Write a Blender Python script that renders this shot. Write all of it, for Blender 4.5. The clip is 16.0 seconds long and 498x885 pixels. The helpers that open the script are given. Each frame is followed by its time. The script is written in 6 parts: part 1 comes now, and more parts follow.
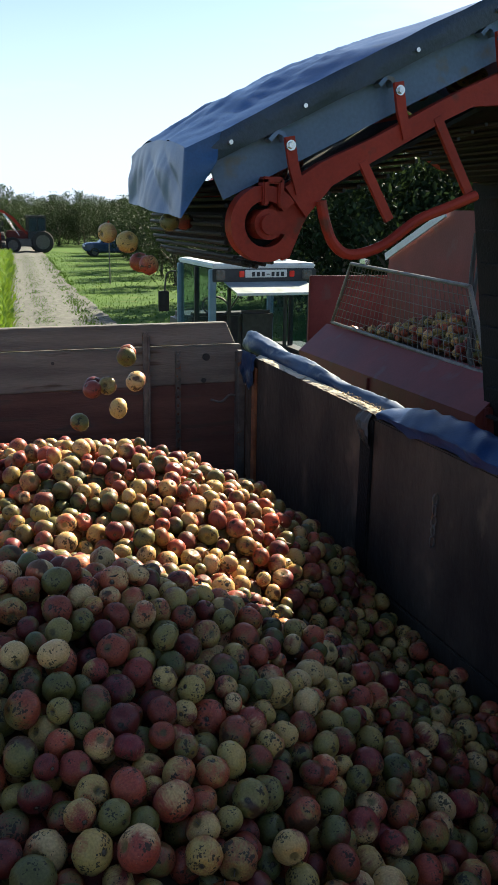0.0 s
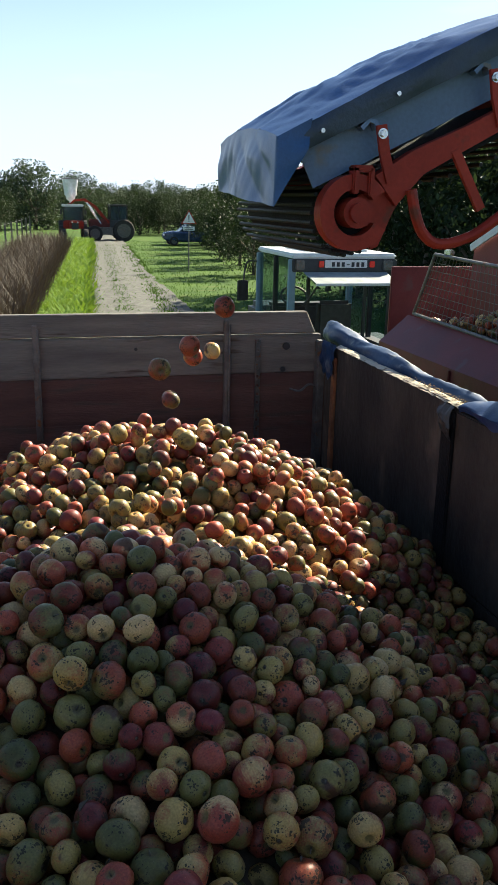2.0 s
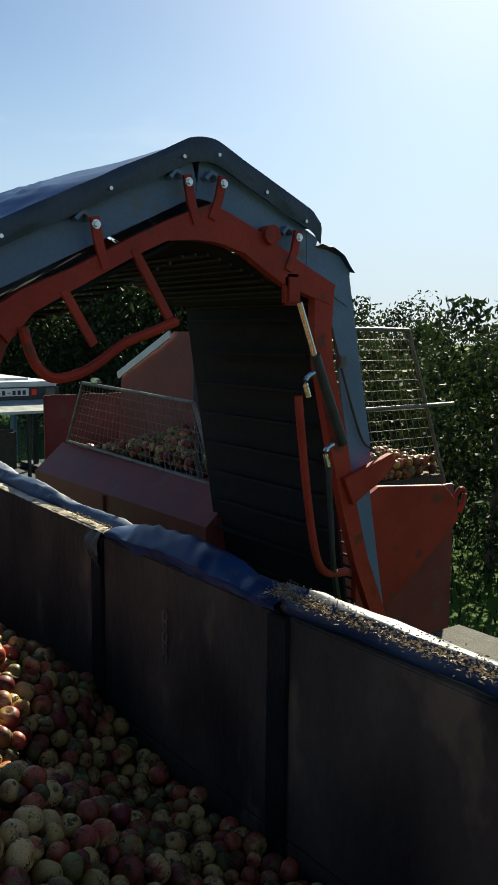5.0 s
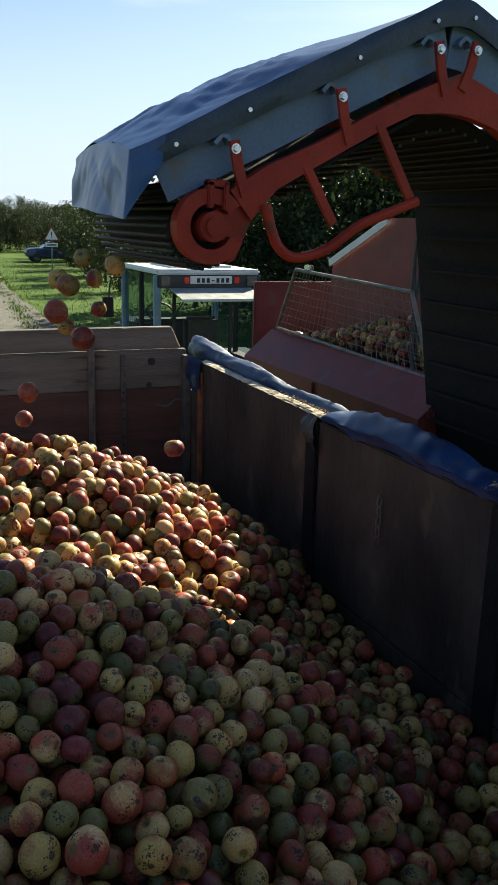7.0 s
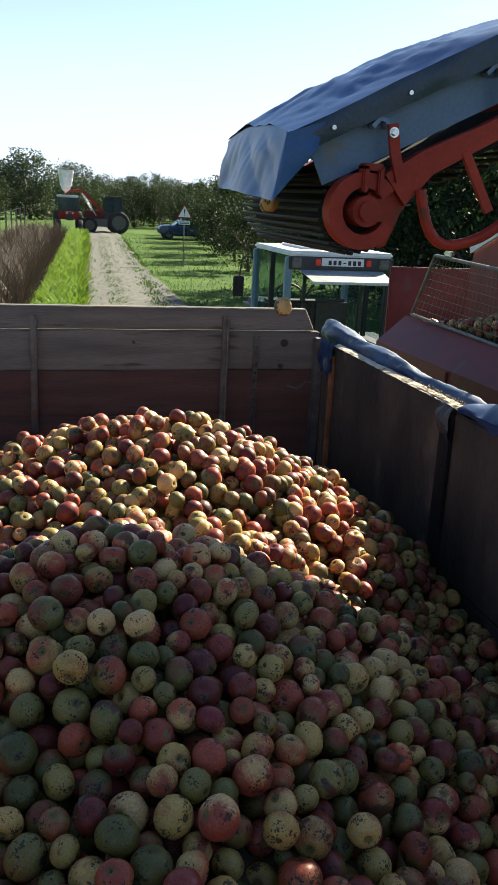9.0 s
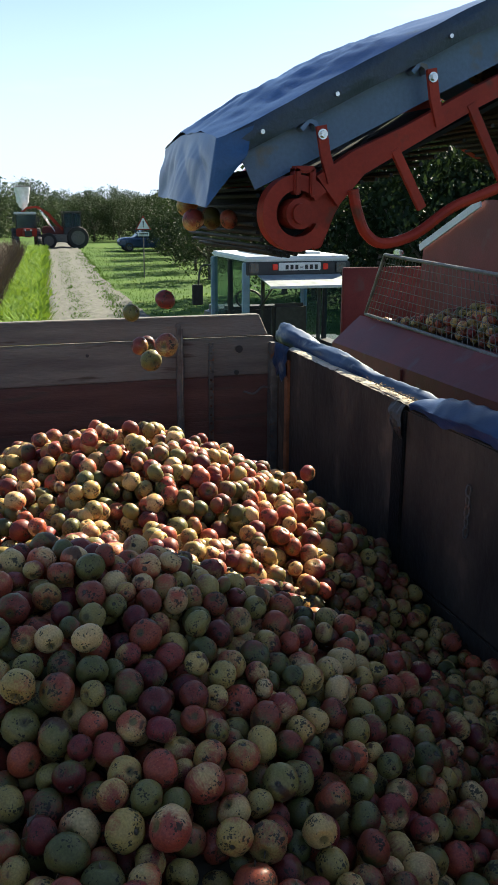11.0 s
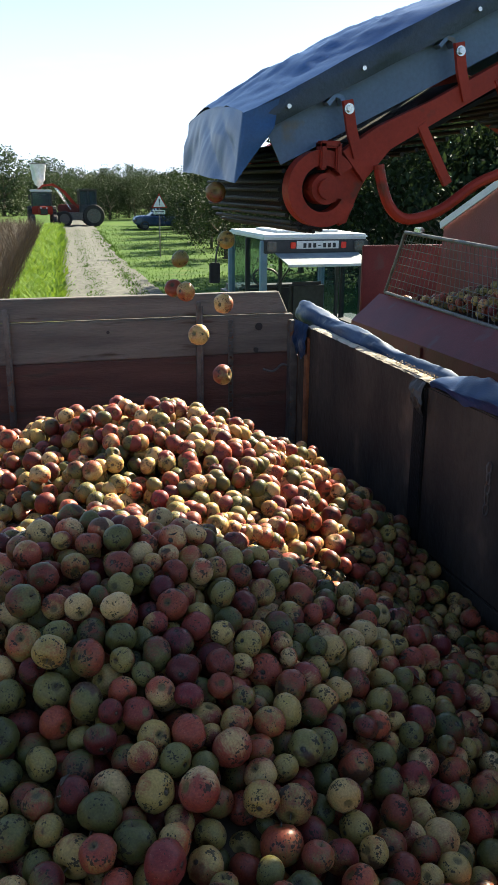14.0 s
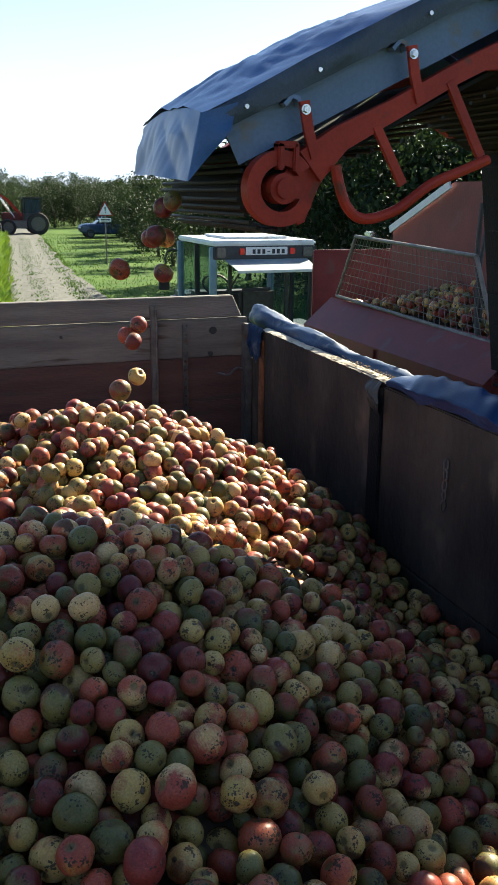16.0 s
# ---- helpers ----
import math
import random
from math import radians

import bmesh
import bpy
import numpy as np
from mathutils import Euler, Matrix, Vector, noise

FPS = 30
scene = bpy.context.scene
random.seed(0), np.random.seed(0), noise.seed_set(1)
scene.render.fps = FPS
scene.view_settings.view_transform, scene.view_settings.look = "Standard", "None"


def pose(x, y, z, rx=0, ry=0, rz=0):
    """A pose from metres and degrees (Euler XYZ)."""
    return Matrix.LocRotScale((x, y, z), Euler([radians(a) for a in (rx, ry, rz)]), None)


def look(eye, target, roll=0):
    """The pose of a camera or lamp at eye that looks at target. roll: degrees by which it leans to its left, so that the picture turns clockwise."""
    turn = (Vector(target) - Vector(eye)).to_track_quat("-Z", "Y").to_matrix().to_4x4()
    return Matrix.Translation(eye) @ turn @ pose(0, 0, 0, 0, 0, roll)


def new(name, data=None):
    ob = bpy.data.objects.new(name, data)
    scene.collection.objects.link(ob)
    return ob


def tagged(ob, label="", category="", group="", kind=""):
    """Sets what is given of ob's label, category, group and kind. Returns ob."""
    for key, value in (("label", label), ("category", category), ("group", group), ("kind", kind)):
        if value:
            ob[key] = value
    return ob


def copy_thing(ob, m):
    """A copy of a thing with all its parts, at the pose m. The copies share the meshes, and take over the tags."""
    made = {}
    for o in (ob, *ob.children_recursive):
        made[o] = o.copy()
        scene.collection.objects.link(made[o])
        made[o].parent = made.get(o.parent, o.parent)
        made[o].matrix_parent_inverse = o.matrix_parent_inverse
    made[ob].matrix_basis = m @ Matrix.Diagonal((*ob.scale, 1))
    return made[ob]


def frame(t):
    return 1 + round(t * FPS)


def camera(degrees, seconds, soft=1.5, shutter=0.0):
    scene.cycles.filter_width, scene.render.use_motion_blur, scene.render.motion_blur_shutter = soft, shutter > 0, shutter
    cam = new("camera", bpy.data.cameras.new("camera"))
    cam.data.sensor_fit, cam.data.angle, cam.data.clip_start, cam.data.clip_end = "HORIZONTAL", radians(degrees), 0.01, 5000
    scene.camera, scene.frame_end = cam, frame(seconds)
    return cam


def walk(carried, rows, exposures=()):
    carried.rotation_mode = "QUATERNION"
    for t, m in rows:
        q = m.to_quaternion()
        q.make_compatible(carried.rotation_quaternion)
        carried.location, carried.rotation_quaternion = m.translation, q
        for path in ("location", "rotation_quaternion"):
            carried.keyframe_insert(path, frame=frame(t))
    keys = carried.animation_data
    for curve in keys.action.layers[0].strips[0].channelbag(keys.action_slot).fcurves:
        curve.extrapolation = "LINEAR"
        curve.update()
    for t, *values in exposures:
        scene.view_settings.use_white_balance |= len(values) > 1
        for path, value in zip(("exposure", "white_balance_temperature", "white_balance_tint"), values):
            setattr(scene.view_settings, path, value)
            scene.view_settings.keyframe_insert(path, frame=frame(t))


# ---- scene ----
cam = camera(33.0, 16.0, soft=1.2)
PATH = [
    (0, (-1.4476, -4.0050, 3.0229), (-0.7728, -2.1966, 2.4992), 0.90),
    (0.5, (-1.4616, -4.0185, 3.0201), (-0.8440, -2.1936, 2.4832), 0.68),
    (1, (-1.4672, -4.0067, 3.0104), (-0.9197, -2.1653, 2.4542), 0.80),
    (1.5, (-1.4738, -4.0138, 3.0122), (-0.9555, -2.1636, 2.4570), 1.12),
    (2, (-1.4782, -4.0181, 3.0186), (-0.9686, -2.1634, 2.4704), 1.21),
    (2.5, (-1.4749, -4.0076, 3.0117), (-0.9484, -2.1567, 2.4666), 1.68),
    (3, (-1.4479, -4.0125, 3.0206), (-0.7738, -2.2031, 2.4994), 1.10),
    (3.5, (-1.3806, -4.0598, 3.0395), (-0.3806, -2.3742, 2.6408), 2.35),
    (4, (-1.3599, -4.0707, 3.0517), (-0.1897, -2.4786, 2.7420), 1.07),
    (4.2, (-1.3441, -4.0649, 3.0403), (-0.1500, -2.4850, 2.7613), 0.87),
    (6.3, (-1.3805, -4.0606, 3.0528), (-0.2205, -2.4506, 2.8036), 0.28),
    (6.5, (-1.4035, -4.0522, 3.0487), (-0.2955, -2.4157, 2.7415), 0.21),
    (7, (-1.4535, -4.0135, 3.0105), (-0.6574, -2.2494, 2.5063), 1.58),
    (7.5, (-1.4983, -4.0035, 2.9916), (-0.8318, -2.2005, 2.4394), 1.85),
    (8, (-1.5268, -3.9983, 3.0083), (-0.9340, -2.1718, 2.4495), 1.94),
    (8.2, (-1.5301, -3.9908, 3.0107), (-0.9561, -2.1575, 2.4544), 2.38),
    (10.3, (-1.4452, -4.0221, 3.0199), (-0.9406, -2.1690, 2.4620), 2.58),
    (10.5, (-1.4430, -4.0209, 3.0153), (-0.8879, -2.1773, 2.4740), 1.95),
    (11, (-1.4464, -4.0183, 3.0133), (-0.8488, -2.1870, 2.4757), 0.29),
    (11.5, (-1.4782, -4.0414, 2.9999), (-0.8071, -2.2487, 2.4203), 0.67),
    (12, (-1.4954, -4.0391, 2.9863), (-0.8344, -2.2520, 2.3784), 2.18),
    (12.5, (-1.5006, -4.0431, 2.9961), (-0.9142, -2.2299, 2.3891), 2.39),
    (13, (-1.4995, -4.0345, 2.9995), (-0.9655, -2.2020, 2.4020), 2.28),
    (13.5, (-1.4894, -4.0350, 3.0037), (-0.9535, -2.2028, 2.4072), 1.46),
    (14, (-1.4752, -4.0320, 3.0059), (-0.9139, -2.2033, 2.4222), 0.40),
    (14.5, (-1.4597, -4.0353, 2.9992), (-0.8197, -2.2314, 2.4195), 0.10),
    (15, (-1.4538, -4.0486, 3.0074), (-0.7734, -2.2519, 2.4515), -0.34),
    (15.5, (-1.4684, -4.0444, 3.0095), (-0.8013, -2.2427, 2.4538), -0.16),
    (16, (-1.5082, -4.0282, 2.9854), (-0.8321, -2.2328, 2.4201), 0.45),
]
EXPOSURES = ((0.0, 1.5, 5510, 6), (2.9, 1.5, 5510, 6), (3.5, 1.5, 5560, 5), (4.2, 0.95, 5640, 3), (5.2, 0.8, 5590, 2), (6.3, 0.58, 5590, 2), (6.5, 0.6, 5590, 2), (6.8, 0.95, 5690, 3), (7.2, 1.4, 5660, 6), (8.0, 1.55, 5610, 6), (11.0, 1.5, 5460, 6), (12.0, 1.78, 5560, 6), (14.0, 1.73, 5510, 6), (15.0, 1.88, 5460, 7), (16.0, 1.73, 5460, 6))
walk(cam, [(t, look(eye, target, roll)) for t, eye, target, roll in PATH], EXPOSURES)

# ---- sky and sun ----
SUN_AZ, SUN_EL = 52.5, 33.0
world = bpy.data.worlds.new("sky")
scene.world = world
world.use_nodes = True
wn = world.node_tree.nodes
wl = world.node_tree.links
sky = wn.new("ShaderNodeTexSky")
sky.sky_type = "NISHITA"
sky.sun_disc = False
sky.sun_elevation = radians(SUN_EL)
sky.sun_rotation = radians(SUN_AZ)
sky.air_density, sky.dust_density, sky.ozone_density = 1.0, 0.6, 0.4
wco = wn.new("ShaderNodeTexCoord")
wmap = wn.new("ShaderNodeMapping")
wmap.inputs["Scale"].default_value = (1.0, 1.0, 5.0)
wnoise = wn.new("ShaderNodeTexNoise")
wnoise.inputs["Scale"].default_value = 2.6
wnoise.inputs["Detail"].default_value = 6.0
wramp = wn.new("ShaderNodeValToRGB")
wramp.color_ramp.elements[0].position = 0.60
wramp.color_ramp.elements[1].position = 0.86
wmix = wn.new("ShaderNodeMixRGB")
wmix.inputs[2].default_value = (9.0, 9.3, 9.8, 1)
wl.new(wco.outputs["Generated"], wmap.inputs["Vector"])
wl.new(wmap.outputs["Vector"], wnoise.inputs["Vector"])
wl.new(wnoise.outputs["Fac"], wramp.inputs["Fac"])
wl.new(wramp.outputs["Color"], wmix.inputs[0])
wl.new(sky.outputs["Color"], wmix.inputs[1])
# pale haze towards the horizon
wsep = wn.new("ShaderNodeSeparateXYZ")
wl.new(wco.outputs["Generated"], wsep.inputs[0])
whaze = wn.new("ShaderNodeMapRange")
whaze.interpolation_type = "SMOOTHSTEP"
whaze.inputs["From Min"].default_value, whaze.inputs["From Max"].default_value = 0.0, 0.33
whaze.inputs["To Min"].default_value, whaze.inputs["To Max"].default_value = 0.85, 0.0
wl.new(wsep.outputs["Z"], whaze.inputs["Value"])
wmix2 = wn.new("ShaderNodeMixRGB")
wmix2.inputs[2].default_value = (7.6, 8.0, 8.6, 1)
wl.new(whaze.outputs["Result"], wmix2.inputs[0])
wl.new(wmix.outputs["Color"], wmix2.inputs[1])
wl.new(wmix2.outputs["Color"], wn["Background"].inputs["Color"])
wn["Background"].inputs["Strength"].default_value = 0.05

sun_data = bpy.data.lights.new("sun", "SUN")
sun_data.energy, sun_data.angle, sun_data.color = 7.0, radians(0.6), (1.0, 0.82, 0.54)
sun = new("sun", sun_data)
SUN_DIR = Vector((math.sin(radians(SUN_AZ)) * math.cos(radians(SUN_EL)), math.cos(radians(SUN_AZ)) * math.cos(radians(SUN_EL)), math.sin(radians(SUN_EL))))
sun.matrix_world = look(tuple(SUN_DIR * 60), (0, 0, 0))


# ---- materials ----
def node_material(name):
    m = bpy.data.materials.new(name)
    m.use_nodes = True
    nt = m.node_tree
    return m, nt.nodes, nt.links, nt.nodes["Principled BSDF"]


def ramp_node(nodes, stops):
    r = nodes.new("ShaderNodeValToRGB")
    el = r.color_ramp.elements
    while len(el) < len(stops):
        el.new(0.5)
    for e, (p, c) in zip(el, stops):
        e.position, e.color = p, (*c, 1)
    return r


def surface(name, c1, c2, scale=8.0, rough=0.6, metal=0.0, bump=0.15, stain=None, stain_at=0.58, stretch=(1, 1, 1), fine=90.0, spread=0.12, spec=0.5):
    """Colour between c1 and c2 by a coarse noise, a fine grain, stains of a third colour, and a bump."""
    m, n, l, b = node_material(name)
    co = n.new("ShaderNodeTexCoord")
    mp = n.new("ShaderNodeMapping")
    mp.inputs["Scale"].default_value = stretch
    l.new(co.outputs["Object"], mp.inputs["Vector"])
    big = n.new("ShaderNodeTexNoise")
    big.inputs["Scale"].default_value, big.inputs["Detail"].default_value = scale, 5.0
    tiny = n.new("ShaderNodeTexNoise")
    tiny.inputs["Scale"].default_value, tiny.inputs["Detail"].default_value = fine, 3.0
    l.new(mp.outputs["Vector"], big.inputs["Vector"])
    l.new(mp.outputs["Vector"], tiny.inputs["Vector"])
    r = ramp_node(n, [(0.35, c1), (0.65, c2)])
    l.new(big.outputs["Fac"], r.inputs["Fac"])
    info = n.new("ShaderNodeObjectInfo")
    hsv = n.new("ShaderNodeHueSaturation")
    mr = n.new("ShaderNodeMapRange")
    mr.inputs["To Min"].default_value, mr.inputs["To Max"].default_value = 1 - spread, 1 + spread
    l.new(info.outputs["Random"], mr.inputs["Value"])
    mul = n.new("ShaderNodeMath")
    mul.operation = "MULTIPLY"
    gr = n.new("ShaderNodeMapRange")
    gr.inputs["To Min"].default_value, gr.inputs["To Max"].default_value = 0.78, 1.22
    l.new(tiny.outputs["Fac"], gr.inputs["Value"])
    l.new(mr.outputs["Result"], mul.inputs[0])
    l.new(gr.outputs["Result"], mul.inputs[1])
    l.new(mul.outputs[0], hsv.inputs["Value"])
    l.new(r.outputs["Color"], hsv.inputs["Color"])
    last = hsv.outputs["Color"]
    if stain:
        sn = n.new("ShaderNodeTexNoise")
        sn.inputs["Scale"].default_value, sn.inputs["Detail"].default_value = scale * 1.7, 8.0
        l.new(mp.outputs["Vector"], sn.inputs["Vector"])
        sr = ramp_node(n, [(stain_at, (0, 0, 0)), (stain_at + 0.08, (1, 1, 1))])
        l.new(sn.outputs["Fac"], sr.inputs["Fac"])
        mx = n.new("ShaderNodeMixRGB")
        mx.inputs[2].default_value = (*stain, 1)
        l.new(sr.outputs["Color"], mx.inputs[0])
        l.new(last, mx.inputs[1])
        last = mx.outputs["Color"]
    l.new(last, b.inputs["Base Color"])
    rr = n.new("ShaderNodeMapRange")
    rr.inputs["To Min"].default_value, rr.inputs["To Max"].default_value = max(0.03, rough - 0.12), min(1.0, rough + 0.12)
    l.new(big.outputs["Fac"], rr.inputs["Value"])
    l.new(rr.outputs["Result"], b.inputs["Roughness"])
    b.inputs["Metallic"].default_value = metal
    b.inputs["Specular IOR Level"].default_value = spec
    if bump:
        bp = n.new("ShaderNodeBump")
        bp.inputs["Strength"].default_value, bp.inputs["Distance"].default_value = bump, 0.01
        l.new(tiny.outputs["Fac"], bp.inputs["Height"])
        l.new(bp.outputs["Normal"], b.inputs["Normal"])
    return m


def apple_material():
    """Skin in the fruit's own space: a red cheek on one side, streaks from stem to calyx, russet hollow, scab."""
    m, n, l, b = node_material("apple_skin")

    def maths(op, x, y, z=None):
        k = n.new("ShaderNodeMath")
        k.operation = op
        for i, v in enumerate((x, y, z)):
            if v is None:
                continue
            if isinstance(v, (int, float)):
                k.inputs[i].default_value = v
            else:
                l.new(v, k.inputs[i])
        return k.outputs[0]

    def blend(f, c1, c2):
        k = n.new("ShaderNodeMixRGB")
        for i, v in enumerate((f, c1, c2)):
            if isinstance(v, tuple):
                k.inputs[i].default_value = (*v, 1)
            else:
                l.new(v, k.inputs[i])
        return k.outputs["Color"]

    def cloud(vec, scale, detail=3.0, distortion=0.0):
        k = n.new("ShaderNodeTexNoise")
        k.inputs["Scale"].default_value, k.inputs["Detail"].default_value, k.inputs["Distortion"].default_value = scale, detail, distortion
        l.new(vec, k.inputs["Vector"])
        return k

    def step(v, lo, hi, to0=0.0, to1=1.0):
        k = n.new("ShaderNodeMapRange")
        k.interpolation_type = "SMOOTHSTEP"
        k.inputs["From Min"].default_value, k.inputs["From Max"].default_value = lo, hi
        k.inputs["To Min"].default_value, k.inputs["To Max"].default_value = to0, to1
        l.new(v, k.inputs["Value"])
        return k.outputs["Result"]

    at = n.new("ShaderNodeAttribute")
    at.attribute_name = "fruit_co"
    own = at.outputs["Vector"]
    geo = n.new("ShaderNodeNewGeometry")
    info = n.new("ShaderNodeObjectInfo")
    pick = maths("FRACT", maths("ADD", geo.outputs["Random Per Island"], info.outputs["Random"]), 0.0)
    die = n.new("ShaderNodeTexWhiteNoise")
    die.noise_dimensions = "1D"
    l.new(pick, die.inputs["W"])
    dice = n.new("ShaderNodeSeparateColor")
    l.new(die.outputs["Color"], dice.inputs["Color"])
    r1, r2, r3 = dice.outputs["Red"], dice.outputs["Green"], dice.outputs["Blue"]
    shift = n.new("ShaderNodeVectorMath")
    shift.operation = "MULTIPLY_ADD"
    shift.inputs[1].default_value = (23, 23, 23)
    l.new(die.outputs["Color"], shift.inputs[0])
    l.new(own, shift.inputs[2])
    vec = shift.outputs["Vector"]
    # cheek: the side that saw the sun on the tree
    lean = n.new("ShaderNodeVectorMath")
    lean.operation = "SUBTRACT"
    lean.inputs[1].default_value = (0.5, 0.5, 0.5)
    l.new(die.outputs["Color"], lean.inputs[0])
    dot = n.new("ShaderNodeVectorMath")
    dot.operation = "DOT_PRODUCT"
    l.new(lean.outputs["Vector"], dot.inputs[0])
    l.new(own, dot.inputs[1])
    flow = n.new("ShaderNodeMapping")
    flow.inputs["Scale"].default_value = (7.0, 7.0, 0.9)
    l.new(vec, flow.inputs["Vector"])
    streak = cloud(flow.outputs["Vector"], 1.6, 3.0, 0.3).outputs["Fac"]
    patch = cloud(vec, 1.1, 2.0, 0.5).outputs["Fac"]
    cheek = maths("ADD", maths("MULTIPLY", dot.outputs["Value"], 0.9), maths("MULTIPLY_ADD", patch, 0.9, -0.45))
    cheek = maths("ADD", cheek, maths("MULTIPLY_ADD", streak, 0.7, -0.35))
    cheek = maths("ADD", cheek, maths("MULTIPLY_ADD", r2, 1.25, -0.50))
    blush = step(cheek, -0.12, 0.42)
    ground = ramp_node(n, [(0.0, (0.110, 0.108, 0.026)), (0.35, (0.22, 0.180, 0.048)), (0.65, (0.40, 0.26, 0.068)), (1.0, (0.42, 0.27, 0.110))])
    l.new(r1, ground.inputs["Fac"])
    red = blend(streak, blend(r3, (0.060, 0.005, 0.012), (0.20, 0.014, 0.016)), blend(r3, (0.20, 0.025, 0.020), (0.46, 0.125, 0.034)))
    skin = blend(blush, ground.outputs["Color"], red)
    # pale lenticels
    dots = n.new("ShaderNodeTexVoronoi")
    dots.inputs["Scale"].default_value = 9.0
    l.new(vec, dots.inputs["Vector"])
    skin = blend(step(dots.outputs["Distance"], 0.10, 0.16, 0.30, 0.0), skin, (0.36, 0.28, 0.14))
    # scab spots in clusters, of uneven size
    gate = cloud(vec, 1.25, 4.0).outputs["Fac"]
    warp = cloud(vec, 5.0, 2.0)
    bend = n.new("ShaderNodeVectorMath")
    bend.operation = "MULTIPLY_ADD"
    bend.inputs[1].default_value = (0.35, 0.35, 0.35)
    l.new(warp.outputs["Color"], bend.inputs[0])
    l.new(vec, bend.inputs[2])
    cell = n.new("ShaderNodeTexVoronoi")
    cell.inputs["Scale"].default_value = 5.6
    l.new(bend.outputs["Vector"], cell.inputs["Vector"])
    scab = step(maths("SUBTRACT", maths("MULTIPLY_ADD", gate, 2.4, -0.98), cell.outputs["Distance"]), 0.0, 0.10, 0.0, 0.9)
    skin = blend(scab, skin, (0.030, 0.026, 0.016))
    # soft rot on some, russet hollow at the stem, dark calyx
    rot = maths("MULTIPLY", step(cloud(vec, 0.55, 3.0).outputs["Fac"], 0.60, 0.66), step(r3, 0.70, 0.72))
    skin = blend(rot, skin, (0.085, 0.040, 0.018))
    sep = n.new("ShaderNodeSeparateXYZ")
    l.new(own, sep.inputs[0])
    rad = maths("SQRT", maths("ADD", maths("MULTIPLY", sep.outputs["X"], sep.outputs["X"]), maths("MULTIPLY", sep.outputs["Y"], sep.outputs["Y"])), 0.0)
    ragged = maths("ADD", rad, maths("MULTIPLY_ADD", warp.outputs["Fac"], 0.16, -0.08))
    hollow = maths("MULTIPLY", step(ragged, 0.16, 0.36, 0.9, 0.0), step(sep.outputs["Z"], 0.0, 0.1))
    skin = blend(hollow, skin, (0.13, 0.095, 0.030))
    eye = maths("MULTIPLY", step(ragged, 0.10, 0.22, 0.95, 0.0), step(sep.outputs["Z"], -0.1, 0.0, 1.0, 0.0))
    skin = blend(eye, skin, (0.028, 0.020, 0.012))
    fine = step(cloud(vec, 9.0, 3.0).outputs["Fac"], 0.3, 0.7, 0.80, 1.16)
    tone = n.new("ShaderNodeMapRange")
    tone.inputs["To Min"].default_value, tone.inputs["To Max"].default_value = 0.60, 1.28
    l.new(die.outputs["Value"], tone.inputs["Value"])
    hv = n.new("ShaderNodeHueSaturation")
    hv.inputs["Saturation"].default_value = 0.98
    l.new(maths("MULTIPLY", fine, tone.outputs["Result"]), hv.inputs["Value"])
    l.new(skin, hv.inputs["Color"])
    l.new(hv.outputs["Color"], b.inputs["Base Color"])
    l.new(maths("ADD", step(patch, 0.3, 0.7, 0.36, 0.52), maths("MULTIPLY", scab, 0.3)), b.inputs["Roughness"])
    b.inputs["Specular IOR Level"].default_value = 0.32
    b.inputs["Subsurface Weight"].default_value = 0.30
    b.inputs["Subsurface Radius"].default_value = (1.0, 0.42, 0.12)
    b.inputs["Subsurface Scale"].default_value = 0.016
    bp = n.new("ShaderNodeBump")
    bp.inputs["Strength"].default_value, bp.inputs["Distance"].default_value = 0.30, 0.0015
    l.new(gate, bp.inputs["Height"])
    l.new(bp.outputs["Normal"], b.inputs["Normal"])
    return m


def leaf_material(name, c1, c2, through_colour):
    m, n, l, b = node_material(name)
    geo = n.new("ShaderNodeNewGeometry")
    r = ramp_node(n, [(0.0, c1), (1.0, c2)])
    l.new(geo.outputs["Random Per Island"], r.inputs["Fac"])
    l.new(r.outputs["Color"], b.inputs["Base Color"])
    b.inputs["Roughness"].default_value = 0.6
    b.inputs["Specular IOR Level"].default_value = 0.12
    tr = n.new("ShaderNodeBsdfTranslucent")
    tr.inputs["Color"].default_value = (*through_colour, 1)
    ad = n.new("ShaderNodeMixShader")
    ad.inputs[0].default_value = 0.25
    l.new(b.outputs["BSDF"], ad.inputs[1])
    l.new(tr.outputs["BSDF"], ad.inputs[2])
    l.new(ad.outputs["Shader"], n["Material Output"].inputs["Surface"])
    return m


def glass_material(name, tint, clear=0.75):
    m, n, l, b = node_material(name)
    b.inputs["Base Color"].default_value = (*tint, 1)
    b.inputs["Roughness"].default_value = 0.06
    b.inputs["Specular IOR Level"].default_value = 0.6
    tp = n.new("ShaderNodeBsdfTransparent")
    tp.inputs["Color"].default_value = (0.85, 0.93, 0.92, 1)
    mx = n.new("ShaderNodeMixShader")
    mx.inputs[0].default_value = clear
    l.new(b.outputs["BSDF"], mx.inputs[1])
    l.new(tp.outputs["BSDF"], mx.inputs[2])
    l.new(mx.outputs["Shader"], n["Material Output"].inputs["Surface"])
    return m


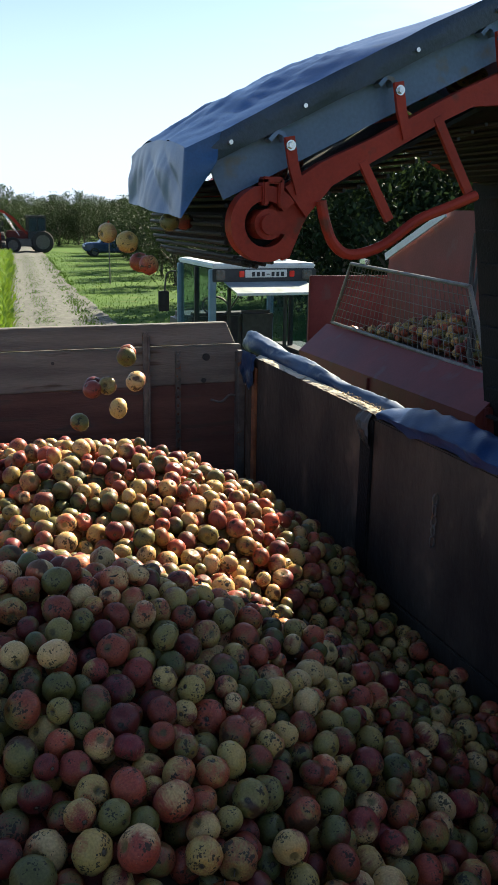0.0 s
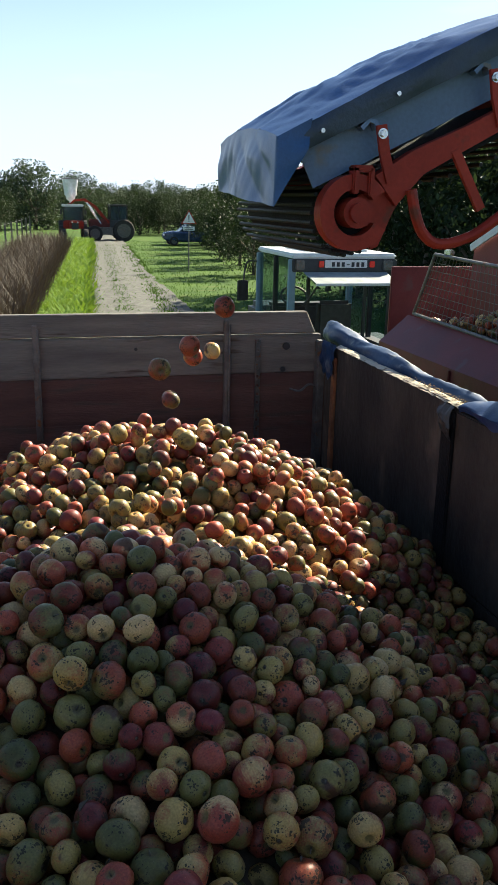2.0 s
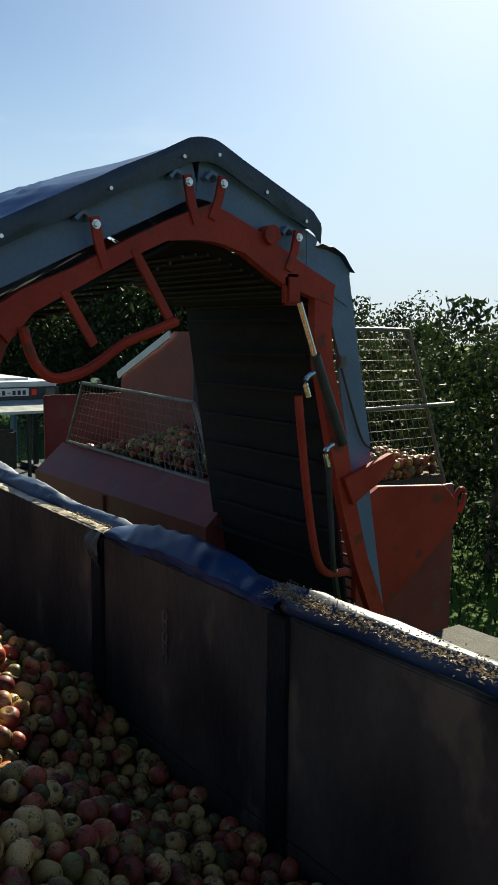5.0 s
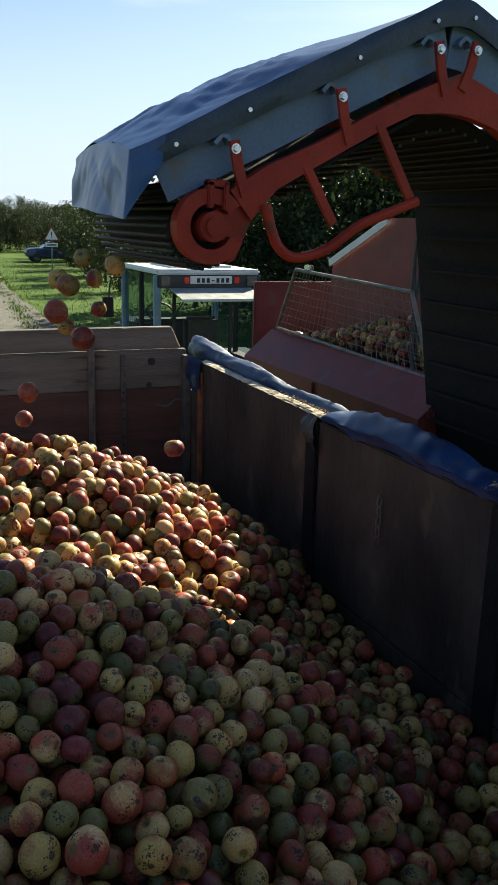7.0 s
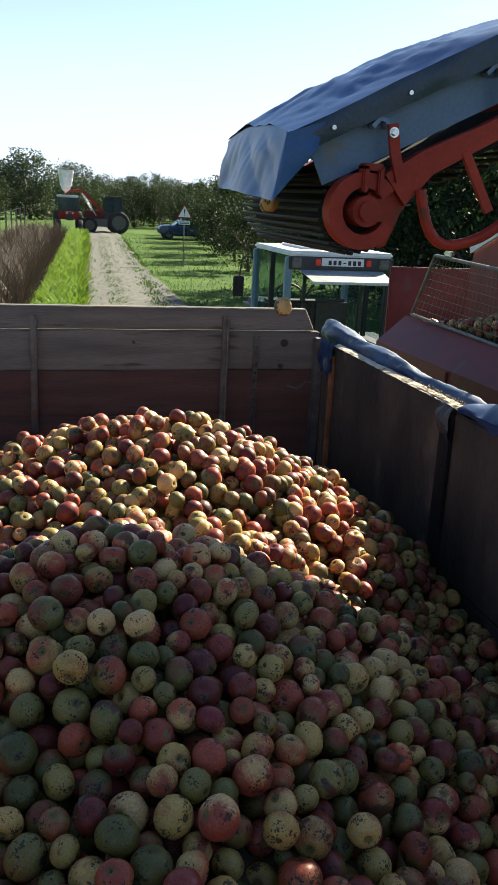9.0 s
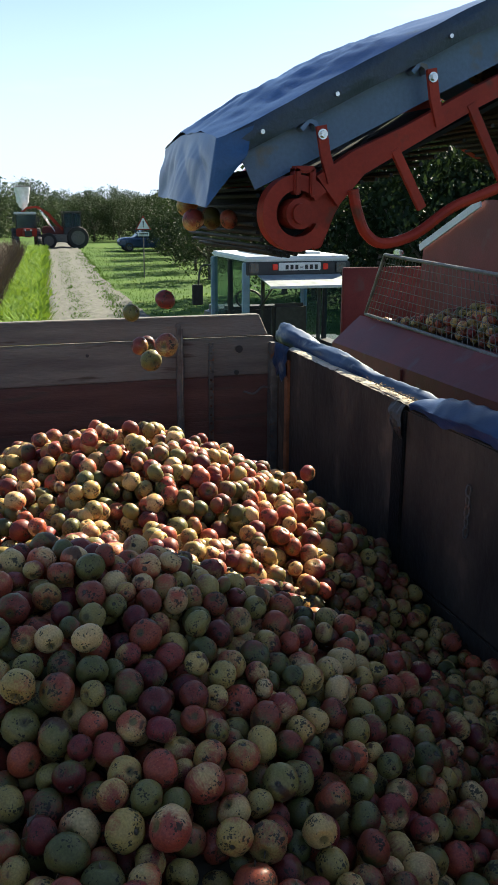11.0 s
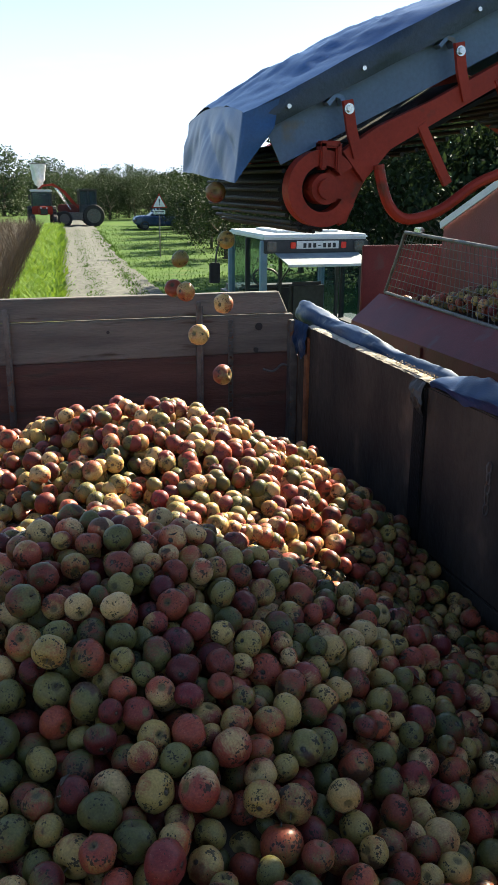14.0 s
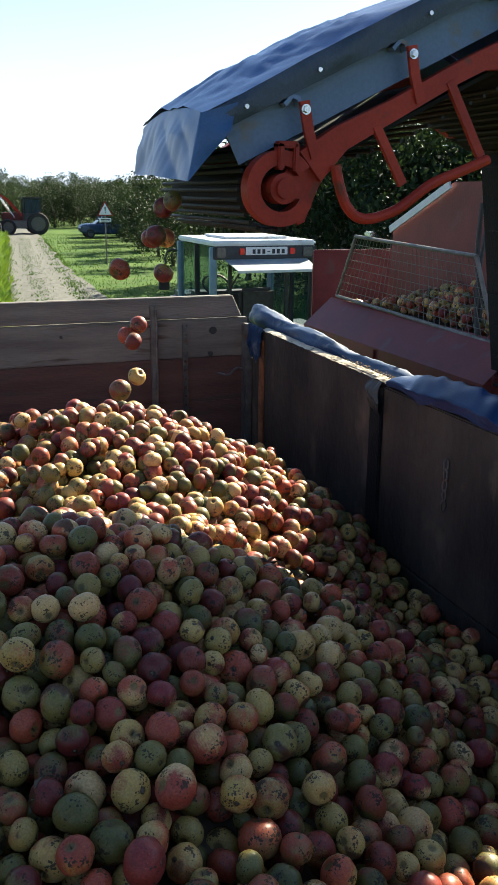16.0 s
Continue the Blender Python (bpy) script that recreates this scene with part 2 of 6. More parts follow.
APPLE = apple_material()
# dark brown for the fillers: the shade between apples is in this colour
GAP_SHADE = surface("heap_shade", (0.05, 0.035, 0.02), (0.09, 0.06, 0.03), 20, 0.9)
WOOD = surface("weathered_board", (0.10, 0.088, 0.075), (0.18, 0.16, 0.135), 5.0, 0.8, stretch=(0.35, 1, 3.0), bump=0.5, stain=(0.07, 0.05, 0.035), stain_at=0.60, fine=60)
WOOD_RED = surface("red_stained_board", (0.065, 0.028, 0.022), (0.11, 0.055, 0.042), 5.0, 0.75, stretch=(0.35, 1, 3.0), bump=0.45, stain=(0.07, 0.045, 0.035), stain_at=0.57, fine=60)
SIDE = surface("dark_side_board", (0.024, 0.020, 0.018), (0.072, 0.057, 0.046), 3.0, 0.8, spec=0.2, stretch=(1, 1.0, 0.55), bump=0.8, stain=(0.115, 0.088, 0.064), stain_at=0.57, fine=38)
BARE = surface("bare_wood_edge", (0.50, 0.42, 0.30), (0.66, 0.58, 0.44), 12.0, 0.85, bump=0.6, stain=(0.16, 0.11, 0.06), stain_at=0.56)
RUST = surface("rusty_iron", (0.16, 0.065, 0.03), (0.36, 0.15, 0.06), 14.0, 0.8, metal=0.25, bump=0.5)
IRON = surface("dull_iron", (0.10, 0.095, 0.09), (0.19, 0.175, 0.16), 16.0, 0.55, metal=0.6, bump=0.3, stain=(0.2, 0.09, 0.04), stain_at=0.62)
RED = surface("red_machine_paint", (0.225, 0.021, 0.011), (0.30, 0.034, 0.018), 6.0, 0.48, spec=0.2, bump=0.1, stain=(0.12, 0.035, 0.022), stain_at=0.60)
DUSTY_RED = surface("dusty_red_sheet", (0.105, 0.017, 0.016), (0.155, 0.033, 0.031), 4.0, 0.55, spec=0.35, bump=0.12, stain=(0.125, 0.050, 0.046), stain_at=0.60)
GREY = surface("blue_grey_sheet", (0.085, 0.130, 0.215), (0.120, 0.170, 0.27), 5.0, 0.5, bump=0.1, stain=(0.12, 0.11, 0.10), stain_at=0.62)
TARP = surface("blue_tarpaulin", (0.012, 0.045, 0.145), (0.026, 0.078, 0.215), 5.0, 0.38, spec=0.45, bump=0.07, stain=(0.04, 0.075, 0.16), stain_at=0.66, fine=160)
# TARP's blue made darker: shade at the trailer side is in the colour
DRAPE = surface("shaded_blue_tarpaulin", (0.005, 0.018, 0.068), (0.012, 0.038, 0.118), 7.0, 0.42, spec=0.25, bump=0.1, stain=(0.05, 0.06, 0.08), stain_at=0.62, fine=140)
HEM = surface("navy_hem", (0.012, 0.020, 0.040), (0.024, 0.036, 0.066), 8.0, 0.4, bump=0.2)
ROLL = surface("faded_tarpaulin_roll", (0.010, 0.026, 0.072), (0.034, 0.060, 0.125), 5.0, 0.45, spec=0.3, bump=0.12, stain=(0.16, 0.17, 0.18), stain_at=0.60, fine=120)
BELT = surface("black_belt_rubber", (0.007, 0.007, 0.008), (0.015, 0.014, 0.014), 30.0, 0.75, spec=0.18, bump=0.3)
ROD = surface("worn_belt_rod", (0.010, 0.010, 0.010), (0.026, 0.024, 0.022), 30.0, 0.6, spec=0.25, bump=0.2)
STEEL = surface("bright_steel", (0.50, 0.50, 0.50), (0.66, 0.66, 0.66), 10.0, 0.25, metal=0.95, bump=0.05)
WIRE = surface("galvanised_wire", (0.11, 0.11, 0.107), (0.18, 0.175, 0.165), 30.0, 0.45, metal=0.8, bump=0.1, stain=(0.22, 0.10, 0.05), stain_at=0.6)
WHITE = surface("white_paint", (0.50, 0.53, 0.55), (0.62, 0.64, 0.64), 6.0, 0.45, bump=0.06, stain=(0.5, 0.48, 0.44), stain_at=0.64)
CABBLUE = surface("pale_blue_cab_paint", (0.13, 0.21, 0.29), (0.20, 0.28, 0.36), 6.0, 0.45, bump=0.06)
PANEL = surface("dusty_window_panel", (0.20, 0.22, 0.22), (0.30, 0.32, 0.31), 9.0, 0.5, bump=0.06)
STAKE = surface("tarred_stake", (0.008, 0.008, 0.009), (0.020, 0.018, 0.017), 8.0, 0.8, spec=0.15, bump=0.5)
VISOR = surface("dark_grey_visor", (0.022, 0.024, 0.027), (0.04, 0.043, 0.046), 12.0, 0.5, bump=0.08)
BLACK = surface("black_plastic", (0.012, 0.012, 0.013), (0.03, 0.03, 0.03), 20.0, 0.5, bump=0.1)
TYRE = surface("tyre_rubber", (0.018, 0.017, 0.016), (0.05, 0.045, 0.04), 12.0, 0.85, bump=0.4)
GLASS = glass_material("cab_glass", (0.02, 0.05, 0.05), 0.80)
CARGLASS = glass_material("car_glass", (0.05, 0.07, 0.08), 0.25)
LAMP_RED = surface("red_lamp_lens", (0.65, 0.02, 0.015), (0.75, 0.04, 0.03), 10.0, 0.2, bump=0.0)
PLATE = surface("plate_face", (0.74, 0.74, 0.70), (0.80, 0.80, 0.76), 20.0, 0.4, bump=0.0)
INK = surface("black_ink", (0.012, 0.012, 0.014), (0.02, 0.02, 0.02), 20.0, 0.5, bump=0.0)
CARBLUE = surface("dark_blue_car_paint", (0.03, 0.05, 0.10), (0.05, 0.07, 0.13), 3.0, 0.25, bump=0.02)
BAGWHITE = surface("white_woven_bag", (0.62, 0.62, 0.60), (0.74, 0.74, 0.72), 5.0, 0.7, bump=0.3)
BARK = surface("bark", (0.09, 0.07, 0.05), (0.17, 0.135, 0.10), 12.0, 0.9, bump=0.8, stretch=(2, 2, 0.5))
# very dark green: the shade of the backlit orchard is in the colour
LEAF = leaf_material("shaded_orchard_green", (0.009, 0.017, 0.007), (0.032, 0.048, 0.020), (0.028, 0.044, 0.012))
# paler and greyer than LEAF: haze over the distance is in the colour
LEAF_FAR = leaf_material("hazed_far_leaf", (0.030, 0.046, 0.024), (0.082, 0.102, 0.060), (0.05, 0.07, 0.025))
WEED = leaf_material("bright_weed", (0.085, 0.16, 0.012), (0.17, 0.27, 0.03), (0.26, 0.38, 0.03))
DRY = leaf_material("dry_stalk", (0.035, 0.028, 0.022), (0.11, 0.085, 0.062), (0.05, 0.035, 0.022))
BLADE = leaf_material("grass_blade", (0.04, 0.08, 0.010), (0.07, 0.125, 0.018), (0.07, 0.13, 0.015))
LITTER = leaf_material("dry_litter", (0.12, 0.09, 0.055), (0.46, 0.39, 0.28), (0.2, 0.14, 0.07))
GRASS = surface("meadow", (0.035, 0.072, 0.008), (0.062, 0.108, 0.014), 0.5, 0.95, spec=0.1, bump=0.8, stain=(0.078, 0.10, 0.022), stain_at=0.60, fine=14)
GRAVEL = surface("gravel_track", (0.045, 0.044, 0.036), (0.105, 0.101, 0.088), 4.5, 0.95, bump=1.0, stain=(0.06, 0.07, 0.03), stain_at=0.58, fine=20, stretch=(1.3, 0.5, 1))


# ---- mesh helpers ----
def part(name, bm, material, parent=None, label="", smooth=False):
    """One mesh object from a bmesh, under a thing or a part."""
    me = bpy.data.meshes.new(name)
    bmesh.ops.recalc_face_normals(bm, faces=bm.faces)
    bm.to_mesh(me)
    bm.free()
    for mat in material if isinstance(material, (list, tuple)) else [material]:
        me.materials.append(mat)
    if smooth:
        me.shade_smooth()
    ob = new(name, me)
    if parent:
        ob.parent = parent
    if label:
        ob["label"] = label
    return ob


def box(bm, lo, hi, bevel=0.0, turn=None):
    """A box between two corners, bevelled, turned about its middle."""
    lo, hi = Vector(lo), Vector(hi)
    mid, size = (lo + hi) / 2, hi - lo
    m = Matrix.Translation(mid) @ (turn or Matrix.Identity(4)) @ Matrix.Diagonal((*size, 1))
    vs = bmesh.ops.create_cube(bm, size=1, matrix=m)["verts"]
    if bevel:
        es = {e for v in vs for e in v.link_edges}
        bmesh.ops.bevel(bm, geom=list(es), offset=bevel, segments=2, affect="EDGES")
    return bm


def one_box(lo, hi, bevel=0.0, turn=None):
    return box(bmesh.new(), lo, hi, bevel, turn)


def rod(bm, a, b, r, r2=None, seg=10, caps=True):
    a, b = Vector(a), Vector(b)
    d = b - a
    m = Matrix.Translation((a + b) / 2) @ d.to_track_quat("Z", "Y").to_matrix().to_4x4()
    bmesh.ops.create_cone(bm, cap_ends=caps, segments=seg, radius1=r, radius2=r if r2 is None else r2, depth=d.length, matrix=m)
    return bm


def one_rod(a, b, r, r2=None, seg=10):
    return rod(bmesh.new(), a, b, r, r2, seg)


def tube(points, r, seg=10, wobble=None):
    """A tube along points; r may be a list; wobble(i, angle) scales the radius."""
    bm = bmesh.new()
    pts = [Vector(p) for p in points]
    rings = []
    for i, p in enumerate(pts):
        d = (pts[min(i + 1, len(pts) - 1)] - pts[max(i - 1, 0)]).normalized()
        q = d.to_track_quat("Z", "Y")
        rad = r[i] if isinstance(r, (list, tuple)) else r
        ring = []
        for k in range(seg):
            a = 2 * math.pi * k / seg
            f = rad * (wobble(i, a) if wobble else 1)
            ring.append(bm.verts.new(p + q @ Vector((math.cos(a) * f, math.sin(a) * f, 0))))
        rings.append(ring)
    for r1, r2 in zip(rings, rings[1:]):
        for k in range(seg):
            bm.faces.new((r1[k], r1[(k + 1) % seg], r2[(k + 1) % seg], r2[k]))
    bm.faces.new(rings[0])
    bm.faces.new(rings[-1])
    return bm


def curve_points(points, n=6):
    """Smooth path through points."""
    p = [Vector(v) for v in points]
    out = []
    for i in range(len(p) - 1):
        a, b, c, d = p[max(i - 1, 0)], p[i], p[i + 1], p[min(i + 2, len(p) - 1)]
        for k in range(n):
            t = k / n
            out.append(0.5 * ((2 * b) + (c - a) * t + (2 * a - 5 * b + 4 * c - d) * t * t + (3 * b - a - 3 * c + d) * t ** 3))
    return out + [p[-1]]


def plate(points, thick, axis="y", bevel=0.0):
    """A flat plate from an outline, thick along the axis."""
    bm = bmesh.new()
    vs = [bm.verts.new(p) for p in points]
    f = bm.faces.new(vs)
    ex = bmesh.ops.extrude_face_region(bm, geom=[f])
    d = {"x": (thick, 0, 0), "y": (0, thick, 0), "z": (0, 0, thick)}[axis]
    bmesh.ops.translate(bm, verts=[g for g in ex["geom"] if isinstance(g, bmesh.types.BMVert)], vec=d)
    if bevel:
        bmesh.ops.bevel(bm, geom=bm.edges[:], offset=bevel, segments=1, affect="EDGES")
    return bm


def strip(pts, half, thick, y0):
    """A bar of rectangular section along points in the x-z plane, from y0 on by thick."""
    bm = bmesh.new()
    rows = []
    v = [Vector((x, 0, z)) for x, z in pts]
    for i, p in enumerate(v):
        d = (v[min(i + 1, len(v) - 1)] - v[max(i - 1, 0)]).normalized()
        nrm = Vector((-d.z, 0, d.x))
        h = half[i] if isinstance(half, (list, tuple)) else half
        rows.append([bm.verts.new((p + nrm * s * h) + Vector((0, y, 0))) for s, y in ((1, y0), (-1, y0), (-1, y0 + thick), (1, y0 + thick))])
    for a, b in zip(rows, rows[1:]):
        for k in range(4):
            bm.faces.new((a[k], a[(k + 1) % 4], b[(k + 1) % 4], b[k]))
    bm.faces.new(rows[0])
    bm.faces.new(rows[-1])
    return bm


def thing(name, label, category, at=(0, 0, 0), group=""):
    ob = new(name)
    ob.empty_display_size = 0.2
    ob.location = at
    return tagged(ob, label, category, group)


def sheet(nx, ny, f):
    """A surface of nx by ny cells from f(u, v)."""
    bm = bmesh.new()
    g = [[bm.verts.new(f(i / nx, j / ny)) for j in range(ny + 1)] for i in range(nx + 1)]
    for i in range(nx):
        for j in range(ny):
            bm.faces.new((g[i][j], g[i + 1][j], g[i + 1][j + 1], g[i][j + 1]))
    return bm


def wheel(parent, name, at, r, w, rim_mat, axis="x"):
    """A lugged wheel: tyre and rim, the axle along x or y."""
    t = bmesh.new()
    prof = [(0.62, -0.5), (0.90, -0.5), (0.985, -0.36), (1.0, 0.0), (0.985, 0.36), (0.90, 0.5), (0.62, 0.5)]
    seg = 40
    rings = []
    for k in range(seg):
        a = 2 * math.pi * k / seg
        lug = 1.0 if k % 2 else 0.955
        ring = []
        for pr, pw in prof:
            rad = pr * r * (lug if pr > 0.93 else 1)
            c, s, o = math.cos(a) * rad, math.sin(a) * rad, pw * w
            ring.append(t.verts.new((o, c, s) if axis == "x" else (c, o, s)))
        rings.append(ring)
    for k in range(seg):
        a, b = rings[k], rings[(k + 1) % seg]
        for q in range(len(prof) - 1):
            t.faces.new((a[q], a[q + 1], b[q + 1], b[q]))
    wh = part(name, t, TYRE, parent)
    wh.location = at
    rm = bmesh.new()
    d = Vector((1, 0, 0)) if axis == "x" else Vector((0, 1, 0))
    rod(rm, -d * w * 0.36, d * w * 0.36, 0.63 * r, seg=28)
    rod(rm, -d * w * 0.45, d * w * 0.45, 0.2 * r, seg=16)
    part("rim", rm, rim_mat, wh)
    return wh


# ---- ground, track, verge ----
def track_x(y):
    return 1.25 + (y - 17.0) * 0.0875


def build_ground():
    def f(u, v):
        x, y = -400 + 800 * u, -250 + 900 * v
        far = max(0.0, math.hypot(x, y) - 60) / 400
        return (x, y, 0.06 * noise.noise((x * 0.1, y * 0.1, 0)) - 0.08 - far * 0.5)
    tagged(part("ground", sheet(160, 180, f), GRASS, smooth=True), "grassy orchard meadow, short and sunlit", "ground", kind="structure")
    def road(u, v):
        y = 5 + 75 * u
        w = (1.22 + 0.35 * max(0.0, 1 - (y - 17) / 18)) * (1 + 0.10 * noise.noise((y * 0.3, 2, 0)) + 0.08 * noise.noise((y * 1.7, 8, 0)))
        return (track_x(y) + 0.05 + 0.30 * max(0.0, 1 - (y - 17) / 18) + (v - 0.5) * 2 * w + 0.12 * noise.noise((y * 0.4, v, 5)), y, 0.012 - 0.05 * abs(v - 0.5) ** 2 + 0.02 * math.cos(v * 4 * math.pi))
    tagged(part("road", sheet(420, 12, road), GRAVEL, smooth=True), "gravel farm track with grassy middle between verges", "road", kind="structure")


def tufts(name, spots, mat, lo, hi, width, lean, label, category, per=1, seed=1):
    """Many blades in one mesh."""
    rng = random.Random(seed)
    bm = bmesh.new()
    for x, y in spots:
        for _ in range(per):
            a = rng.uniform(0, 2 * math.pi)
            h = rng.uniform(lo, hi)
            bx, by = x + rng.gauss(0, width * 2), y + rng.gauss(0, width * 2)
            d = Vector((math.cos(a), math.sin(a), 0))
            s = Vector((-d.y, d.x, 0)) * width * rng.uniform(0.6, 1.3)
            b = Vector((bx, by, -0.05))
            mid = b + Vector((0, 0, h * 0.6)) + d * lean * h * 0.35
            tip = b + Vector((0, 0, h)) + d * lean * h
            vs = [bm.verts.new(p) for p in (b - s, b + s, mid + s * 0.8, mid - s * 0.8, tip)]
            bm.faces.new(vs[:4])
            bm.faces.new((vs[3], vs[2], vs[4]))
    me = part(name, bm, mat)
    return tagged(me, label, category, kind="stuff")


def build_verge():
    rng = random.Random(5)
    spots = []
    while len(spots) < 17000:
        y = 14 + 46 * rng.random() ** 1.4
        x = track_x(y) - 1.12 - 1.35 * rng.random() + 0.30 * noise.noise((y * 0.8, 0, 0))
        if noise.noise((x * 1.6, y * 0.9, 4)) < rng.uniform(-0.55, 0.15):
            continue
        spots.append((x, y))
    tufts("verge_weeds", spots, WEED, 0.08, 0.55, 0.034, 0.9, "bright green leafy weeds along the gravel track", "weeds", seed=2)
    spots = []
    while len(spots) < 17000:
        y = 13 + 36 * rng.random() ** 1.2
        x = track_x(y) - 2.40 - 2.6 * rng.random()
        spots.append((x, y))
    tufts("dry_weeds", spots, DRY, 0.5, 1.45, 0.012, 0.55, "tall dry brown weeds beside the track", "weeds", seed=3)
    spots = []
    while len(spots) < 12000:
        y = 14 + 50 * rng.random() ** 1.5
        x = track_x(y) + 1.2 + 9 * rng.random()
        spots.append((x, y))
    tufts("grass", spots, BLADE, 0.03, 0.08, 0.014, 0.5, "short sunlit grass beside the gravel track", "grass", seed=4)
    spots = []
    while len(spots) < 14000:
        y = 12 + 45 * rng.random() ** 1.5
        side = rng.choice((-1.15, 0.0, 1.15))
        if noise.noise((y * 0.9, side, 3)) < rng.uniform(-0.5, 0.4):
            continue
        spots.append((track_x(y) + side + rng.gauss(0, 0.20), y))
    tufts("track_grass", spots, BLADE, 0.04, 0.13, 0.018, 0.7, "thin grass along the middle and edges of the track", "grass", seed=7)
    # grass in the dark LEAF, not BLADE: the trees' shade is coloured in
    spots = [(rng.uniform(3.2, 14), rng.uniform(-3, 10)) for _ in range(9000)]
    tufts("orchard_grass", spots, LEAF, 0.05, 0.2, 0.012, 0.6, "rough orchard grass, its dark green standing for tree shade", "grass", seed=6)


# ---- trees ----
def crown_mesh(name, mat, clumps, leaves, size, rx, rz, cz, seed):
    """A crown of small leaves in clumps with gaps between."""
    rng = random.Random(seed)
    bm = bmesh.new()
    for _ in range(clumps):
        while True:
            p = Vector((rng.uniform(-1, 1), rng.uniform(-1, 1), rng.uniform(-1, 1)))
            if 0.25 < p.length < 1:
                break
        c = Vector((p.x * rx, p.y * rx, cz + p.z * rz))
        cr = rng.uniform(0.16, 0.34) * rx
        for _ in range(leaves):
            o = Vector([max(-1.5, min(1.5, rng.gauss(0, 1))) for _ in range(3)]) * cr * 0.55
            n1 = Vector((rng.gauss(0, 1), rng.gauss(0, 1), rng.gauss(0, 1))).normalized()
            n2 = n1.cross(Vector((rng.gauss(0, 1), rng.gauss(0, 1), rng.gauss(0, 1)))).normalized()
            s = size * rng.uniform(0.6, 1.3)
            q = c + o
            vs = [bm.verts.new(v) for v in (q - n1 * s, q + n2 * s * 0.45, q + n1 * s, q - n2 * s * 0.45)]
            bm.faces.new(vs)
    me = bpy.data.meshes.new(name)
    bm.to_mesh(me)
    bm.free()
    me.materials.append(mat)
    return me


def trunk_bm(h, r, seed, limbs=5, reach=0.9):
    rng = random.Random(seed)
    bm = tube([(0, 0, -0.1), (0.03, 0.02, h * 0.35), (rng.uniform(-.08, .08), rng.uniform(-.08, .08), h * 0.8), (rng.uniform(-.15, .15), rng.uniform(-.15, .15), h * 1.5)], [r * 1.25, r, r * 0.75, r * 0.25], 8)
    for k in range(limbs):
        a = 2 * math.pi * (k + rng.random() * 0.6) / limbs
        z0 = h * rng.uniform(0.5, 1.0)
        e = Vector((math.cos(a) * reach, math.sin(a) * reach, z0 + h * rng.uniform(0.3, 0.9)))
        rod(bm, (0, 0, z0), e, r * 0.5, r * 0.12, 6)
    return bm


def make_tree(label, crown, trunk, group):
    t = thing("tree", label, "tree", group=group)
    tr = new("trunk", trunk)
    tr.parent = t
    c = new("crown", crown)
    c.parent = t
    return t


